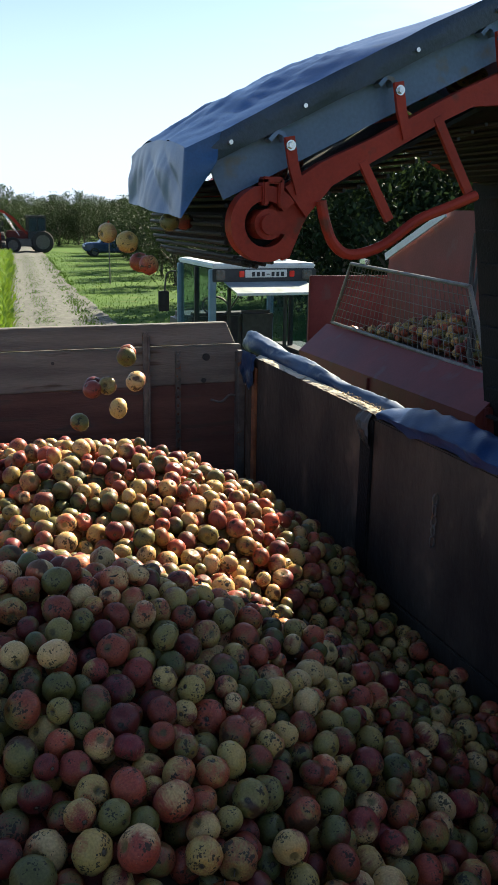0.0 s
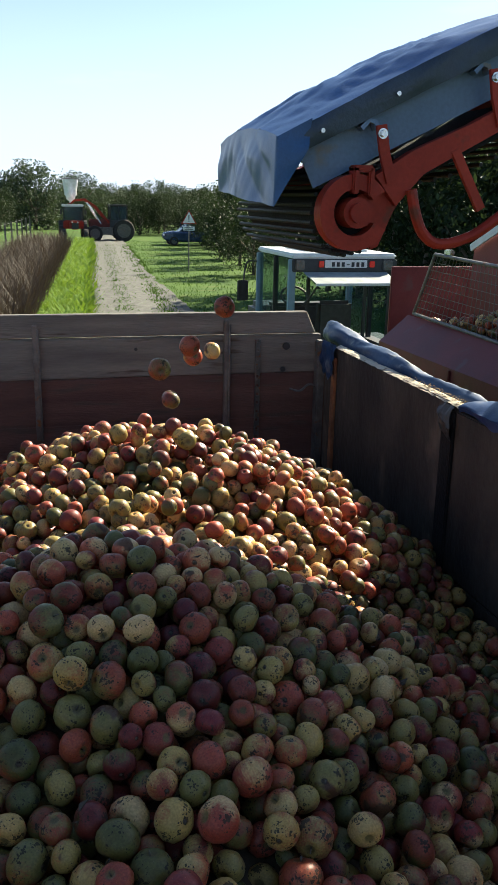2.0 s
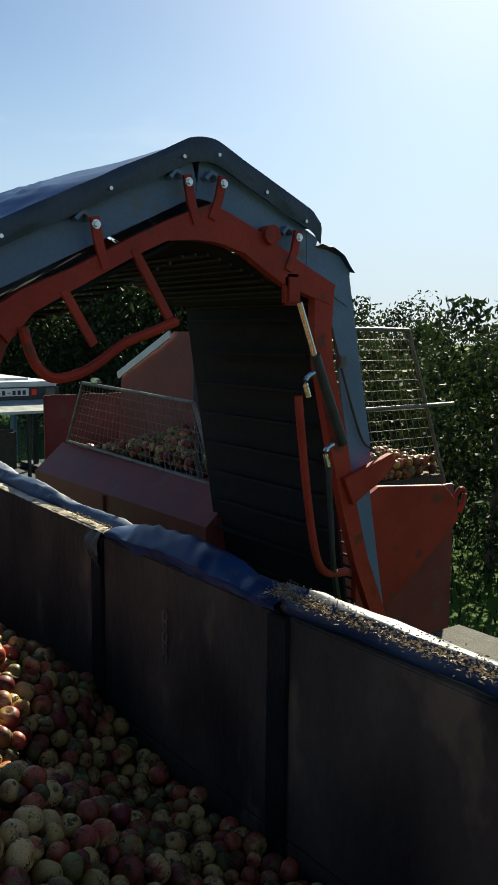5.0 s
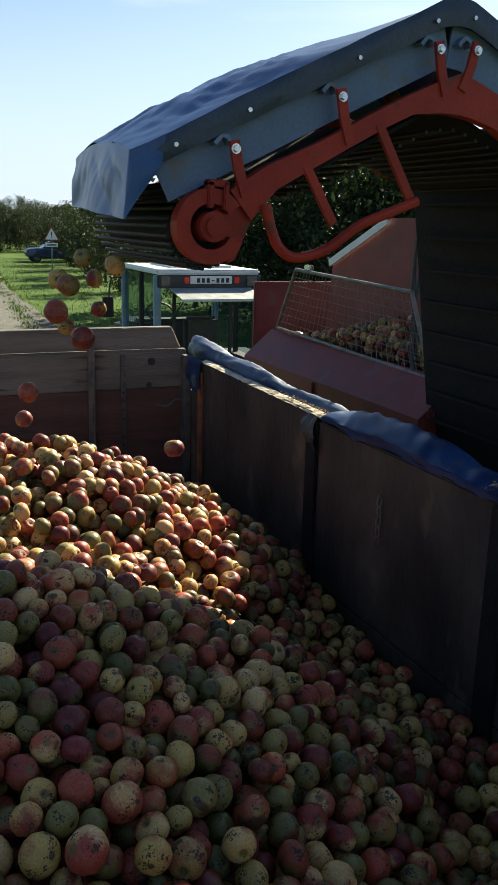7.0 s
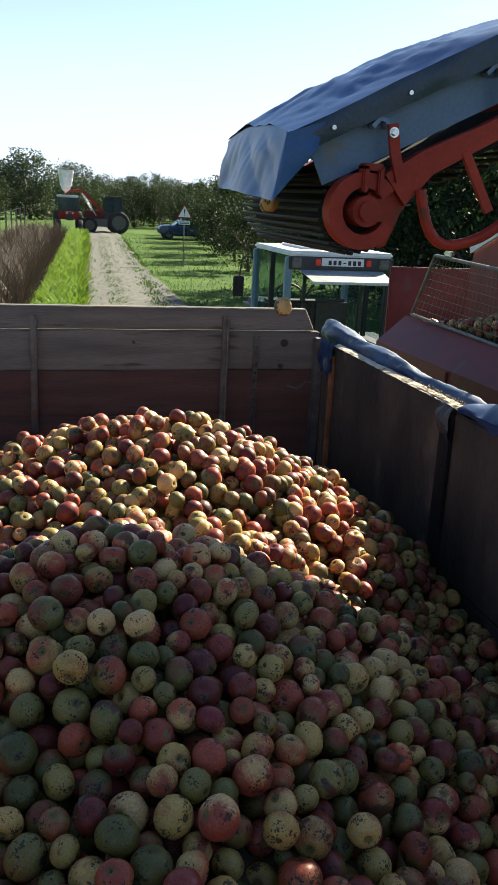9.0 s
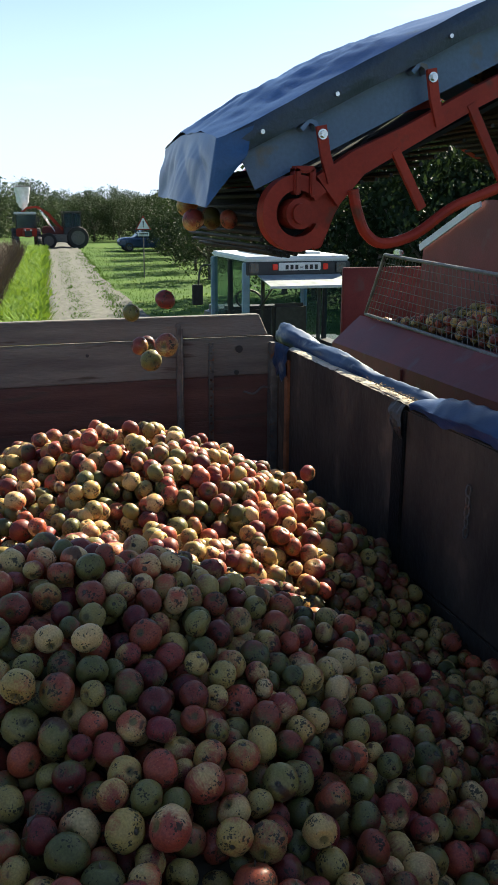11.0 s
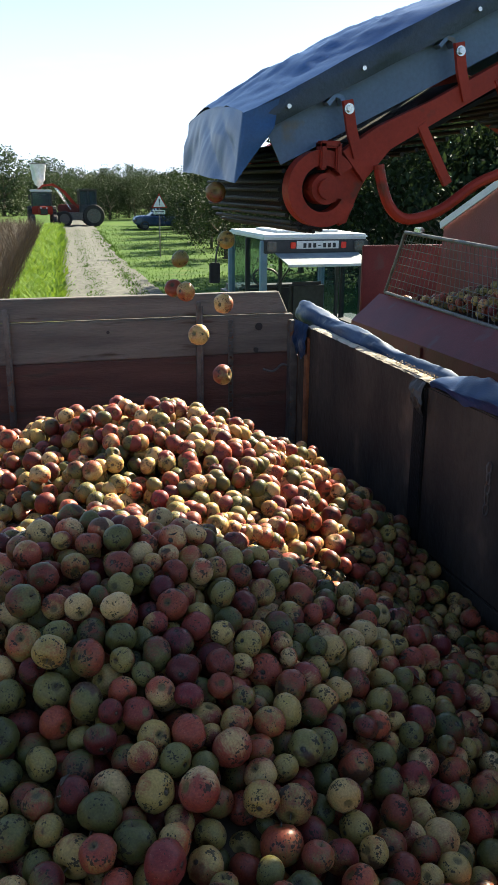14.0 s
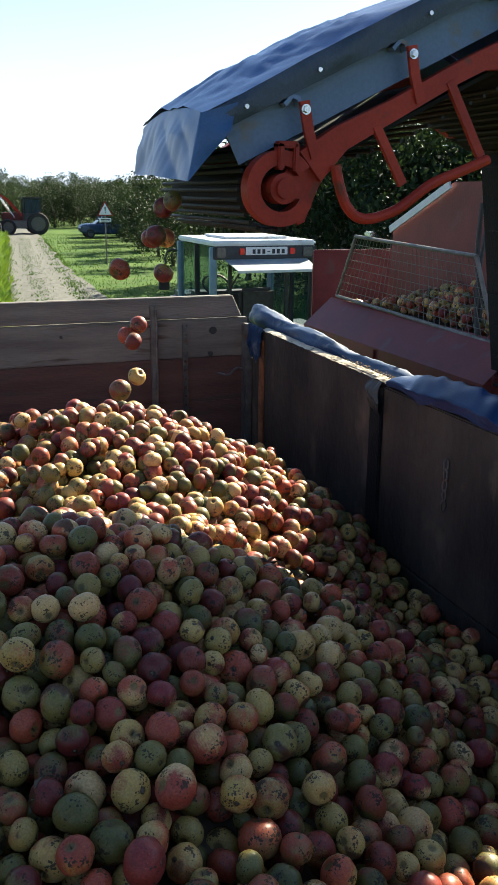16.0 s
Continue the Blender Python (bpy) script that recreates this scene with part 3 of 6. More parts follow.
def build_trees():
    rng = random.Random(11)
    protos = []
    for k in range(4):
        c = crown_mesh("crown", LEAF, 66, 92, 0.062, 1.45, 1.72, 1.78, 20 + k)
        tob = part("trunk", trunk_bm(1.2, 0.075, k, 6, 0.9), BARK)
        tm = tob.data
        bpy.data.objects.remove(tob)
        protos.append((c, tm))
    label = "leafy green apple tree in an orchard row"
    first = [make_tree(label, c, tm, "apple trees in the orchard") for c, tm in protos]
    used = 0
    spots = [(8.65 + (y - 32.6) * 0.14, y) for y in (32.6, 38.2, 43.6, 49.5, 55.1, 60.9, 66.0)] + [(9.8 + rng.uniform(-0.3, 0.3), y) for y in (11.0, 13.4, 15.9, 18.2, 20.8, 23.3, 25.7)]
    for rx, y0, y1 in ((11.6, -6.0, 27.0), (13.6, 34.0, 84.0), (15.2, -9.0, 84.0), (18.8, 0.0, 84.0), (22.6, 30.0, 90.0), (27.0, 45.0, 92.0)):
        y = y0
        while y < y1:
            spots.append((rx + rng.uniform(-0.3, 0.3) + (y * 0.05 if y > 30 else 0), y + rng.uniform(-0.4, 0.4)))
            y += rng.uniform(2.5, 3.1)
    for y in (76.0, 82.0, 88.0, 95.0, 102.0):
        for k in range(9):
            spots.append((9.5 + k * 2.9 + rng.uniform(-0.8, 0.8) + (y - 76) * 0.08, y + rng.uniform(-1, 1)))
    for x in (-4.5, -7.5, -11.0):
        y = 66
        while y < 92:
            spots.append((x + rng.uniform(-1, 1) + 0.05 * (y - 66), y))
            y += rng.uniform(3.5, 5.0)
    spots += [(8.3 + rng.uniform(-0.3, 0.3), y) for y in (-4.6, -2.1, 0.3, 2.9, 5.2)]
    for x, y in spots:
        if 13.0 < y < 30.0 and x < 13.0:
            sc = rng.uniform(1.35, 1.55)
        elif y < 13.0:
            sc = rng.uniform(0.85, 1.02)
        else:
            sc = rng.uniform(0.95, 1.25)
        m = Matrix.Translation((x, y, -0.08)) @ Matrix.Rotation(rng.uniform(0, 6.28), 4, "Z")
        if used < 4:
            t = first[used]
            t.matrix_basis = m
        else:
            t = copy_thing(first[used % 4], m)
        t.scale = (sc, sc, sc * rng.uniform(0.95, 1.15))
        used += 1
    # woods behind the orchard
    big = []
    for k in range(3):
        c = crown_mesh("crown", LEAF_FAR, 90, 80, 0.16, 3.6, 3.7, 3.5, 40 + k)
        tob = part("trunk", trunk_bm(3.0, 0.22, 60 + k, 6, 2.2), BARK)
        tm = tob.data
        bpy.data.objects.remove(tob)
        big.append(make_tree("broad green tree at the edge of distant woods", c, tm, "trees of the far woods"))
    n = 0
    spots = []
    for row in range(3):
        x = -34.0
        while x < 70:
            spots.append((x, 118 + row * 7 + rng.uniform(-3, 3), rng.uniform(0.62, 0.84)))
            x += rng.uniform(2.9, 4.2)
    spots += [(0.6, 90.0, 1.0), (6.3, 108.0, 1.0), (-5.5, 96.0, 0.72), (-10.0, 88.0, 0.7)]
    for x, y, sc in spots:
        m = Matrix.Translation((x, y, -0.3)) @ Matrix.Rotation(rng.uniform(0, 6.28), 4, "Z")
        if n < 3:
            t = big[n]
            t.matrix_basis = m
        else:
            t = copy_thing(big[n % 3], m)
        t.scale = (sc, sc, sc * rng.uniform(0.88, 1.08))
        n += 1


# ---- trailer ----
BED = 1.15
TOP = 2.5


def heap_height(x, y):
    d1 = math.hypot(x + 1.06, y + 1.26)
    z1 = 2.26 - 0.47 * d1 ** 2.0
    sy = min(max(y, -5.0), -2.4)
    d2 = math.hypot(x + 1.30, y - sy)
    z2 = 2.31 - 0.55 * d2 ** 1.6 - 0.30 * min(1.3, -2.4 - sy)
    k = 22.0
    z = math.log(math.exp(k * z1) + math.exp(k * z2) + math.exp(k * 1.69)) / k
    return z + 0.025 * noise.noise((x * 3.1, y * 3.1, 1.7))


def build_trailer():
    t = thing("farm_trailer", "old wooden-sided farm trailer filled with apples", "trailer")
    # front board: planks and irons
    fb = part("front_board", one_box((-2.46, 0.006, 1.1), (0.05, 0.034, 2.17), 0.004), WOOD_RED, t, "reddish-brown weathered lower front board")
    planks = [(2.392, 2.5, WOOD), (2.193, 2.386, WOOD), (1.975, 2.191, WOOD_RED), (1.75, 1.967, WOOD_RED), (1.5, 1.742, WOOD_RED), (1.16, 1.492, WOOD_RED)]
    for i, (z0, z1, mat) in enumerate(planks):
        if i == 0:
            bm = plate([(-2.46, 0.0, z0), (-0.035, 0.0, z0), (-0.085, 0.0, z1), (-2.46, 0.0, z1)], 0.042, "y", 0.004)
        else:
            bm = one_box((-2.46, 0.0 + 0.003 * (i % 2), z0), (0.0 - 0.004, 0.042, z1), 0.005)
        part("plank", bm, mat, fb)
    for x, z0, z1 in ((-1.42, 1.9, 2.455), (-0.505, 1.9, 2.465), (-2.33, 1.9, 2.455)):
        bm = one_box((x - 0.012, -0.022, z0), (x + 0.012, 0.0, z1), 0.004)
        rod(bm, (x + 0.014, -0.026, z0), (x + 0.014, -0.026, z1 - 0.02), 0.006, seg=8)
        part("stake", bm, IRON, fb)
    bm = bmesh.new()
    for k in range(13):
        z = 1.78 + k * 0.045
        box(bm, (-0.352, -0.009, z), (-0.346, -0.001, z + 0.045))
        box(bm, (-0.332, -0.009, z), (-0.326, -0.001, z + 0.045))
        box(bm, (-0.346, -0.009, z), (-0.332, -0.001, z + 0.030))
    part("perforated_strip", bm, WIRE, fb, "perforated steel strip")
    for x, z, r in ((-0.191, 2.328, 0.019), (-0.205, 2.21, 0.013), (-0.95, 2.33, 0.008), (-1.9, 2.29, 0.01)):
        bm = bmesh.new()
        rod(bm, (x, -0.006, z), (x, 0.002, z), r, seg=14)
        part("bolt", bm, BLACK, fb)
    part("latch_wire", tube(curve_points([(-0.17, -0.012, 2.11), (-0.12, -0.03, 2.10), (-0.07, -0.02, 2.13), (-0.03, -0.03, 2.12)]), 0.006, 6), IRON, fb)
    # right side: boards, posts, bare edge
    sb = part("side_board", one_box((0.026, -5.2, 1.1), (0.05, -0.01, 2.315), 0.004), SIDE, t, "dark stained right side board")
    for y0, y1 in ((-1.345, -0.06), (-2.385, -1.405), (-3.47, -2.445), (-4.4, -3.53), (-5.2, -4.44)):
        for z0, z1 in ((1.16, 1.70), (1.706, 2.345 if y1 > -1 else 2.322)):
            part("panel", one_box((0.0, y0, z0), (0.026, y1, z1), 0.005), SIDE, sb)
    for y in (-1.375, -2.415, -3.50, -4.42):
        bm = one_box((-0.014, y - 0.042, 1.2), (0.0, y + 0.042, 2.318), 0.004)
        bm2 = sheet(6, 10, lambda u, v: (-0.014 - 0.02 * math.sin(v * 3) - 0.008 * noise.noise((u * 4, v * 5, y)), y - 0.045 + 0.09 * u + 0.01 * math.sin(v * 7), 2.340 - 0.13 * v + 0.03 * u * v))
        if y < -1.5:
            bm2.free()
        else:
            part("rubber_flap", bm2, BLACK, sb, "torn black rubber flap")
        part("post", bm, STAKE, sb, "dark tarred stake")
    part("corner_post", one_box((-0.016, -0.235, 1.2), (0.0, -0.19, 2.30), 0.004), RUST, sb, "rusty corner iron")
    part("corner_post", one_box((-0.04, -0.06, 1.2), (0.0, -0.004, 2.36), 0.006), IRON, sb)
    edge = sheet(60, 4, lambda u, v: (0.0 - 0.003 + 0.055 * v, -0.2 - 1.34 * u, 2.349 - 0.012 * u + 0.006 * noise.noise((u * 40, v * 3, 0)) + 0.008 * math.sin(v * math.pi)))
    part("bare_edge", edge, BARE, sb, "splintered bare wooden top edge")
    part("side_rail", one_box((0.028, -5.2, 2.313), (0.048, -0.2, 2.328), 0.003), SIDE, sb)
    # chain latches on the inner side
    for y in (-1.85,):
        ch = bmesh.new()
        for k in range(5):
            z = 2.16 - k * 0.035
            pts = [(-0.012 + (0.0 if k % 2 else 0.009 * math.cos(a)), y + (0.009 * math.cos(a) if k % 2 else 0.0), z + 0.02 * math.sin(a)) for a in [i * math.pi / 5 for i in range(11)]]
            tb = tube(pts, 0.003, 5)
            me = bpy.data.meshes.new("link")
            tb.to_mesh(me)
            tb.free()
            ch.from_mesh(me)
            bpy.data.meshes.remove(me)
        part("chain", ch, IRON, sb)
    # left and back sides, bed, chassis, wheels
    part("side_board", one_box((-2.5, -5.2, 1.1), (-2.455, 0.04, 2.36), 0.005), SIDE, t)
    part("tail_board", one_box((-2.45, -5.25, 1.1), (0.0, -5.205, 2.36), 0.005), SIDE, t)
    part("bed", one_box((-2.5, -5.25, 1.05), (0.05, 0.05, 1.095), 0.005), WOOD_RED, t)
    for x in (-1.75, -0.7):
        part("chassis_beam", one_box((x - 0.05, -5.1, 0.86), (x + 0.05, 0.0, 1.048), 0.01), RUST, t)
    for y in (-4.2, -0.9):
        part("axle", one_rod((-2.15, y, 0.5), (-0.3, y, 0.5), 0.05), IRON, t)
        part("axle_stand", one_box((-1.8, y - 0.06, 0.5), (-0.65, y + 0.06, 0.87), 0.01), IRON, t)
        for x in (-2.2, -0.25):
            wheel(t, "wheel", (x, y, 0.42), 0.5, 0.26, IRON)
    part("drawbar", one_box((-1.3, 0.03, 0.75), (-1.15, 1.9, 0.86), 0.01), RUST, t)
    part("drawbar_stand", one_rod((-1.22, 1.7, -0.08), (-1.22, 1.7, 0.76), 0.035), RUST, t)
    return t


def build_trailer_tarps():
    # rolled tarpaulin lying on the outer edge of the side
    n = 64
    pts, rad = [], []
    for i in range(n + 1):
        u = i / n
        pts.append((0.086 + 0.008 * math.sin(u * 9), 0.10 - 1.62 * u, 2.378 + 0.006 * math.sin(u * 14 + 1) - 0.055 * u))
        rad.append(0.052 - 0.020 * u + 0.006 * math.sin(u * 17) * (1 - u))
    def wob(i, a):
        return 1 + 0.30 * noise.noise((i * 0.13 + a * 0.6, math.cos(a) * 1.3, math.sin(a) * 1.3)) - 0.22 * abs(noise.noise((i * 0.22 + a * 1.1, 3.0, 1.0))) + 0.10 * noise.noise((i * 0.5, math.cos(a) * 3, math.sin(a) * 3 + 4))
    roll = part("tarpaulin_roll", tube(pts, rad, 22, wob), ROLL, smooth=True)
    tagged(roll, "faded blue tarpaulin rolled up along the trailer side", "tarpaulin")
    # blue sheet pulled over the side
    def drape(u, v):
        y = -1.46 - 0.95 * u
        s = (v - 0.42) * 2
        fold = 0.009 * noise.noise((u * 7, v * 3, 0)) + 0.007 * noise.noise((u * 19 + 4 * v, v * 4, 3))
        hang = 0.035 + 0.015 * math.sin(u * 3.0) + 0.015 * noise.noise((u * 6, 0, 9))
        if s < 0:
            x, z = -0.016 + fold * 0.3, 2.350 - hang * (-s) ** 1.3 * 0.7
        else:
            x, z = -0.016 + 0.13 * min(1, s), 2.350 + 0.050 * math.sin(min(1, s) * math.pi * 0.75) * (0.35 + 0.65 * math.sin(min(1.0, u * 1.25) * math.pi) ** 0.8) - 0.22 * max(0, s - 0.75)
        return (x - 0.008 * (1 - abs(s)), y, z + fold + 0.018 * math.sin(u * math.pi) * (1 - abs(s) * 0.5))
    tagged(part("tarpaulin_drape", sheet(70, 26, drape), DRAPE, smooth=True), "blue tarpaulin folded over the trailer side", "tarpaulin")
    # far roll with litter on it
    n = 70
    pts, rad = [], []
    for i in range(n + 1):
        u = i / n
        pts.append((0.046 + 0.008 * math.sin(u * 8), -2.40 - 2.7 * u, 2.346 + 0.006 * math.sin(u * 12)))
        rad.append(0.040 + 0.004 * math.sin(u * 23))
    roll = part("tarpaulin_roll", tube(pts, rad, 20, wob), ROLL, smooth=True)
    tagged(roll, "grey-blue rolled tarpaulin strewn with dry leaves", "tarpaulin")
    rng = random.Random(8)
    bm = bmesh.new()
    for _ in range(2600):
        u = rng.random() ** 1.6
        seg = rng.random()
        if seg < 0.93:
            p = Vector((0.02 + rng.gauss(0, 0.022), -2.38 - 0.75 * u, 2.368 + abs(rng.gauss(0, 0.012))))
        else:
            p = Vector((0.012 + rng.uniform(-0.015, 0.03), -0.9 - 0.66 * rng.random() ** 0.6, 2.352 + abs(rng.gauss(0, 0.006))))
        a = Vector((rng.gauss(0, 1), rng.gauss(0, 1), rng.gauss(0, 0.5))).normalized() * rng.uniform(0.003, 0.008)
        b = a.cross(Vector((rng.gauss(0, 1), rng.gauss(0, 1), rng.gauss(0, 1)))).normalized() * rng.uniform(0.001, 0.003)
        bm.faces.new([bm.verts.new(q) for q in (p - a, p + b, p + a, p - b)])
    tagged(part("dry_litter", bm, LITTER), "dry leaves and straw on the trailer side", "litter", kind="stuff")
    # torn tarp end hanging over the corner
    def rag(u, v):
        return (-0.012 - 0.018 * math.sin(v * 3) - 0.012 * noise.noise((u * 5, v * 4, 2)), -0.03 - 0.21 * u, 2.365 - (0.16 + 0.06 * noise.noise((u * 6, 1, 1))) * v)
    tagged(part("tarpaulin_rag", sheet(16, 14, rag), ROLL, smooth=True), "faded tarpaulin end hanging inside the corner", "tarpaulin")


# ---- apples ----
def fruit_space(me, own):
    """Each fruit's own unit space, for its skin."""
    me.attributes.new("fruit_co", "FLOAT_VECTOR", "POINT").data.foreach_set("vector", own)


def apple_mesh(name, seg, rows, seed, size=1.0, stem=True):
    """A unit apple: dimpled top with a stem, puckered base, slightly uneven."""
    rng = random.Random(seed)
    bm = bmesh.new()
    prof = []
    for i in range(rows + 1):
        a = math.pi * i / rows
        r = math.sin(a) * (1 + 0.05 * math.cos(a))
        z = 0.90 * math.cos(a)
        z -= 0.34 * math.exp(-(r / 0.26) ** 2) if a < 1.2 else 0.0
        z += 0.22 * math.exp(-(r / 0.2) ** 2) if a > 2.0 else 0.0
        prof.append((r, z))
    ph, tall = rng.uniform(0, 6), rng.uniform(0.93, 1.04)
    lop = rng.uniform(-0.05, 0.05)
    rings = []
    for i, (r, z) in enumerate(prof):
        if i in (0, rows):
            rings.append([bm.verts.new((0, 0, z * tall))])
            continue
        ring = []
        for k in range(seg):
            a = 2 * math.pi * k / seg
            f = r * (1 + 0.035 * math.cos(5 * a + ph) * (0.4 + 0.6 * (z < 0)) + 0.05 * math.cos(a + ph))
            ring.append(bm.verts.new((f * math.cos(a) + lop * z, f * math.sin(a), z * tall)))
        rings.append(ring)
    for a, b in zip(rings, rings[1:]):
        for k in range(seg):
            if len(a) == 1:
                bm.faces.new((a[0], b[k], b[(k + 1) % seg]))
            elif len(b) == 1:
                bm.faces.new((a[k], b[0], a[(k + 1) % seg]))
            else:
                bm.faces.new((a[k], b[k], b[(k + 1) % seg], a[(k + 1) % seg]))
    bmesh.ops.recalc_face_normals(bm, faces=bm.faces)
    top = 0.56 * tall
    if stem:
        lean = rng.uniform(-0.12, 0.12)
        n0 = len(bm.faces)
        rod(bm, (0, 0, top - 0.06), (lean, 0.05, top + rng.uniform(0.2, 0.42)), 0.045, 0.03, 5)
        bm.faces.ensure_lookup_table()
        for f in bm.faces[n0:]:
            f.material_index = 1
    n0 = len(bm.faces)
    rod(bm, (0, 0, -0.74 * tall), (0, 0, -0.64 * tall), 0.13, 0.05, 5)
    bm.faces.ensure_lookup_table()
    for f in bm.faces[n0:]:
        f.material_index = 1
    own = [c for v in bm.verts for c in v.co]
    bmesh.ops.scale(bm, vec=(size, size, size), verts=bm.verts)
    me = bpy.data.meshes.new(name)
    bm.to_mesh(me)
    bm.free()
    fruit_space(me, own)
    me.shade_smooth()
    me.materials.append(APPLE)
    me.materials.append(BARK)
    return me


def pack_heap():
    """Fruit in two or three layers under the surface of the heap, pushed apart until they touch."""
    rng = np.random.default_rng(3)
    n = 10200
    p = np.stack([rng.uniform(-2.43, -0.03, n), rng.uniform(-5.15, -0.04, n), np.zeros(n)], 1)
    r = np.clip(rng.normal(0.0290, 0.0042, n), 0.020, 0.0345)
    gx = np.linspace(-2.5, 0.05, 103)
    gy = np.linspace(-5.25, 0.05, 213)
    hz = np.array([[heap_height(x, y) for y in gy] for x in gx])
    def ground_at(q):
        fx = np.clip((q[:, 0] + 2.5) / 0.025, 0, 101.99)
        fy = np.clip((q[:, 1] + 5.25) / 0.025, 0, 211.99)
        i, j = fx.astype(int), fy.astype(int)
        u, v = fx - i, fy - j
        return hz[i, j] * (1 - u) * (1 - v) + hz[i + 1, j] * u * (1 - v) + hz[i, j + 1] * (1 - u) * v + hz[i + 1, j + 1] * u * v
    depth = rng.uniform(0.0, 0.085, n)
    lift = rng.normal(0.0, 0.011, n)
    p[:, 2] = ground_at(p) - r - depth
    cell = 0.09
    nx, ny = int(2.6 / cell) + 3, int(5.4 / cell) + 3
    for step in range(46):
        ci = ((p[:, 0] + 2.6) / cell).astype(int)
        cj = ((p[:, 1] + 5.35) / cell).astype(int)
        key = ci * ny + cj
        order = np.argsort(key, kind="stable")
        ks = key[order]
        start = np.searchsorted(ks, np.arange(nx * ny + 1))
        cap = 14
        table = np.full((nx * ny, cap), -1)
        rank = np.arange(n) - start[ks]
        ok = rank < cap
        table[ks[ok], rank[ok]] = order[ok]
        cand = np.concatenate([table[np.clip(key + a * ny + b, 0, nx * ny - 1)] for a in (-1, 0, 1) for b in (-1, 0, 1)], 1)
        valid = (cand >= 0) & (cand != np.arange(n)[:, None])
        cc = np.where(valid, cand, 0)
        d = p[:, None, :] - p[cc]
        dist = np.sqrt((d ** 2).sum(2)) + 1e-6
        over = np.where(valid, (r[:, None] + r[cc]) * 0.985 - dist, 0)
        over = np.maximum(over, 0)
        push = (d / dist[..., None] * (over * 0.33)[..., None]).sum(1)
        p += push
        g = ground_at(p)
        top = g - r * 0.55 + lift
        p[:, 2] = np.where(p[:, 2] > top, p[:, 2] * 0.5 + top * 0.5, p[:, 2])
        p[:, 2] = np.maximum(p[:, 2], g - 0.17)
        p[:, 0] = np.clip(p[:, 0], -2.45 + r, -0.027 - r)
        p[:, 1] = np.clip(p[:, 1], -5.2 + r, -0.03 - r)
    return p, r, ground_at


def build_apples():
    p, r, ground_at = pack_heap()
    rng = np.random.default_rng(9)
    near = [apple_mesh("apple", 20, 14, s, 0.03) for s in range(6)]
    g = ground_at(p)
    upper = p[:, 2] > g - 0.075
    # the fruit nearest the edge on which one stands: single things
    zone = (p[:, 1] > -3.25) & (p[:, 1] < -2.35) & (p[:, 0] > -1.5) & (p[:, 0] < -0.55) & upper
    single = np.nonzero(zone)[0][:60]
    taken = np.zeros(len(p), bool)
    taken[single] = True
    for i in single:
        ob = new("apple", near[i % 6])
        e = Euler(rng.uniform(0, 6.28, 3))
        ob.matrix_basis = Matrix.LocRotScale(p[i], e, (r[i] / 0.03,) * 3)
        tagged(ob, "spotted red and green windfall apple on the heap", "apple", "apples lying in the trailer")
    # all the others in one heap
    protos = [apple_mesh("apple", 14, 10, 30 + s, 1.0, s % 2 == 0) for s in range(8)]
    data = []
    for me in protos:
        v = np.array([q.co[:] for q in me.vertices])
        f3 = [tuple(q.vertices) for q in me.polygons]
        data.append((v, f3, [q.material_index for q in me.polygons]))
    verts, faces, base, slots, own = [], [], 0, [], []
    for i in np.nonzero(~taken)[0]:
        v, f3, mi = data[i % 8]
        slots += mi
        own.append(v)
        m = np.array(Euler(rng.uniform(0, 6.28, 3)).to_matrix())
        verts.append((v * r[i]) @ m.T + p[i])
        faces += [tuple(k + base for k in q) for q in f3]
        base += len(v)
    me = bpy.data.meshes.new("apple_heap")
    me.from_pydata(np.concatenate(verts).tolist(), [], faces)
    fruit_space(me, np.concatenate(own).ravel())
    me.shade_smooth()
    me.materials.append(APPLE)
    me.materials.append(BARK)
    me.polygons.foreach_set("material_index", slots)
    heap = new("apple_heap", me)
    tagged(heap, "heap of red, yellow and green juice apples filling the trailer", "apples", kind="stuff")
    for q in protos:
        bpy.data.meshes.remove(q)
    # added dark sheet below the fruit: gap shade put in as a surface
    core = part("heap_core", sheet(70, 140, lambda u, v: (-2.45 + 2.44 * u, -5.19 + 5.17 * v, heap_height(-2.45 + 2.44 * u, -5.19 + 5.17 * v) - 0.115)), GAP_SHADE, smooth=True)
    tagged(core, "dark sheet under the heaped apples that stands for shade in the gaps", "apples", kind="stuff")
    lr = random.Random(17)
    bm = bmesh.new()
    for _ in range(240):
        x, y = lr.uniform(-2.2, -0.15), lr.uniform(-3.6, -0.4)
        if lr.random() < 0.5:
            x, y = lr.gauss(-0.5, 0.16), lr.gauss(-2.25, 0.35)
        p0 = Vector((x, y, heap_height(x, y) + lr.uniform(-0.012, 0.02)))
        d = Vector((lr.gauss(0, 1), lr.gauss(0, 1), lr.gauss(0, 0.6))).normalized()
        w = d.cross(Vector((lr.gauss(0, 1), lr.gauss(0, 1), 1.5))).normalized()
        s = lr.uniform(0.006, 0.015)
        up = d.cross(w) * s * 0.3
        q = [bm.verts.new(v) for v in (p0 - d * s, p0 + w * s * 0.45 + up, p0 + d * s, p0 - w * s * 0.45 + up)]
        bm.faces.new((q[0], q[1], q[2]))
        bm.faces.new((q[0], q[2], q[3]))
    tagged(part("leaf_litter", bm, DRY), "withered brown leaves among the heaped apples", "leaves", kind="stuff")
    return near


# ---- harvester with its elevator ----
Y0, Y1 = -1.80, -0.99          # near and far side of the elevator


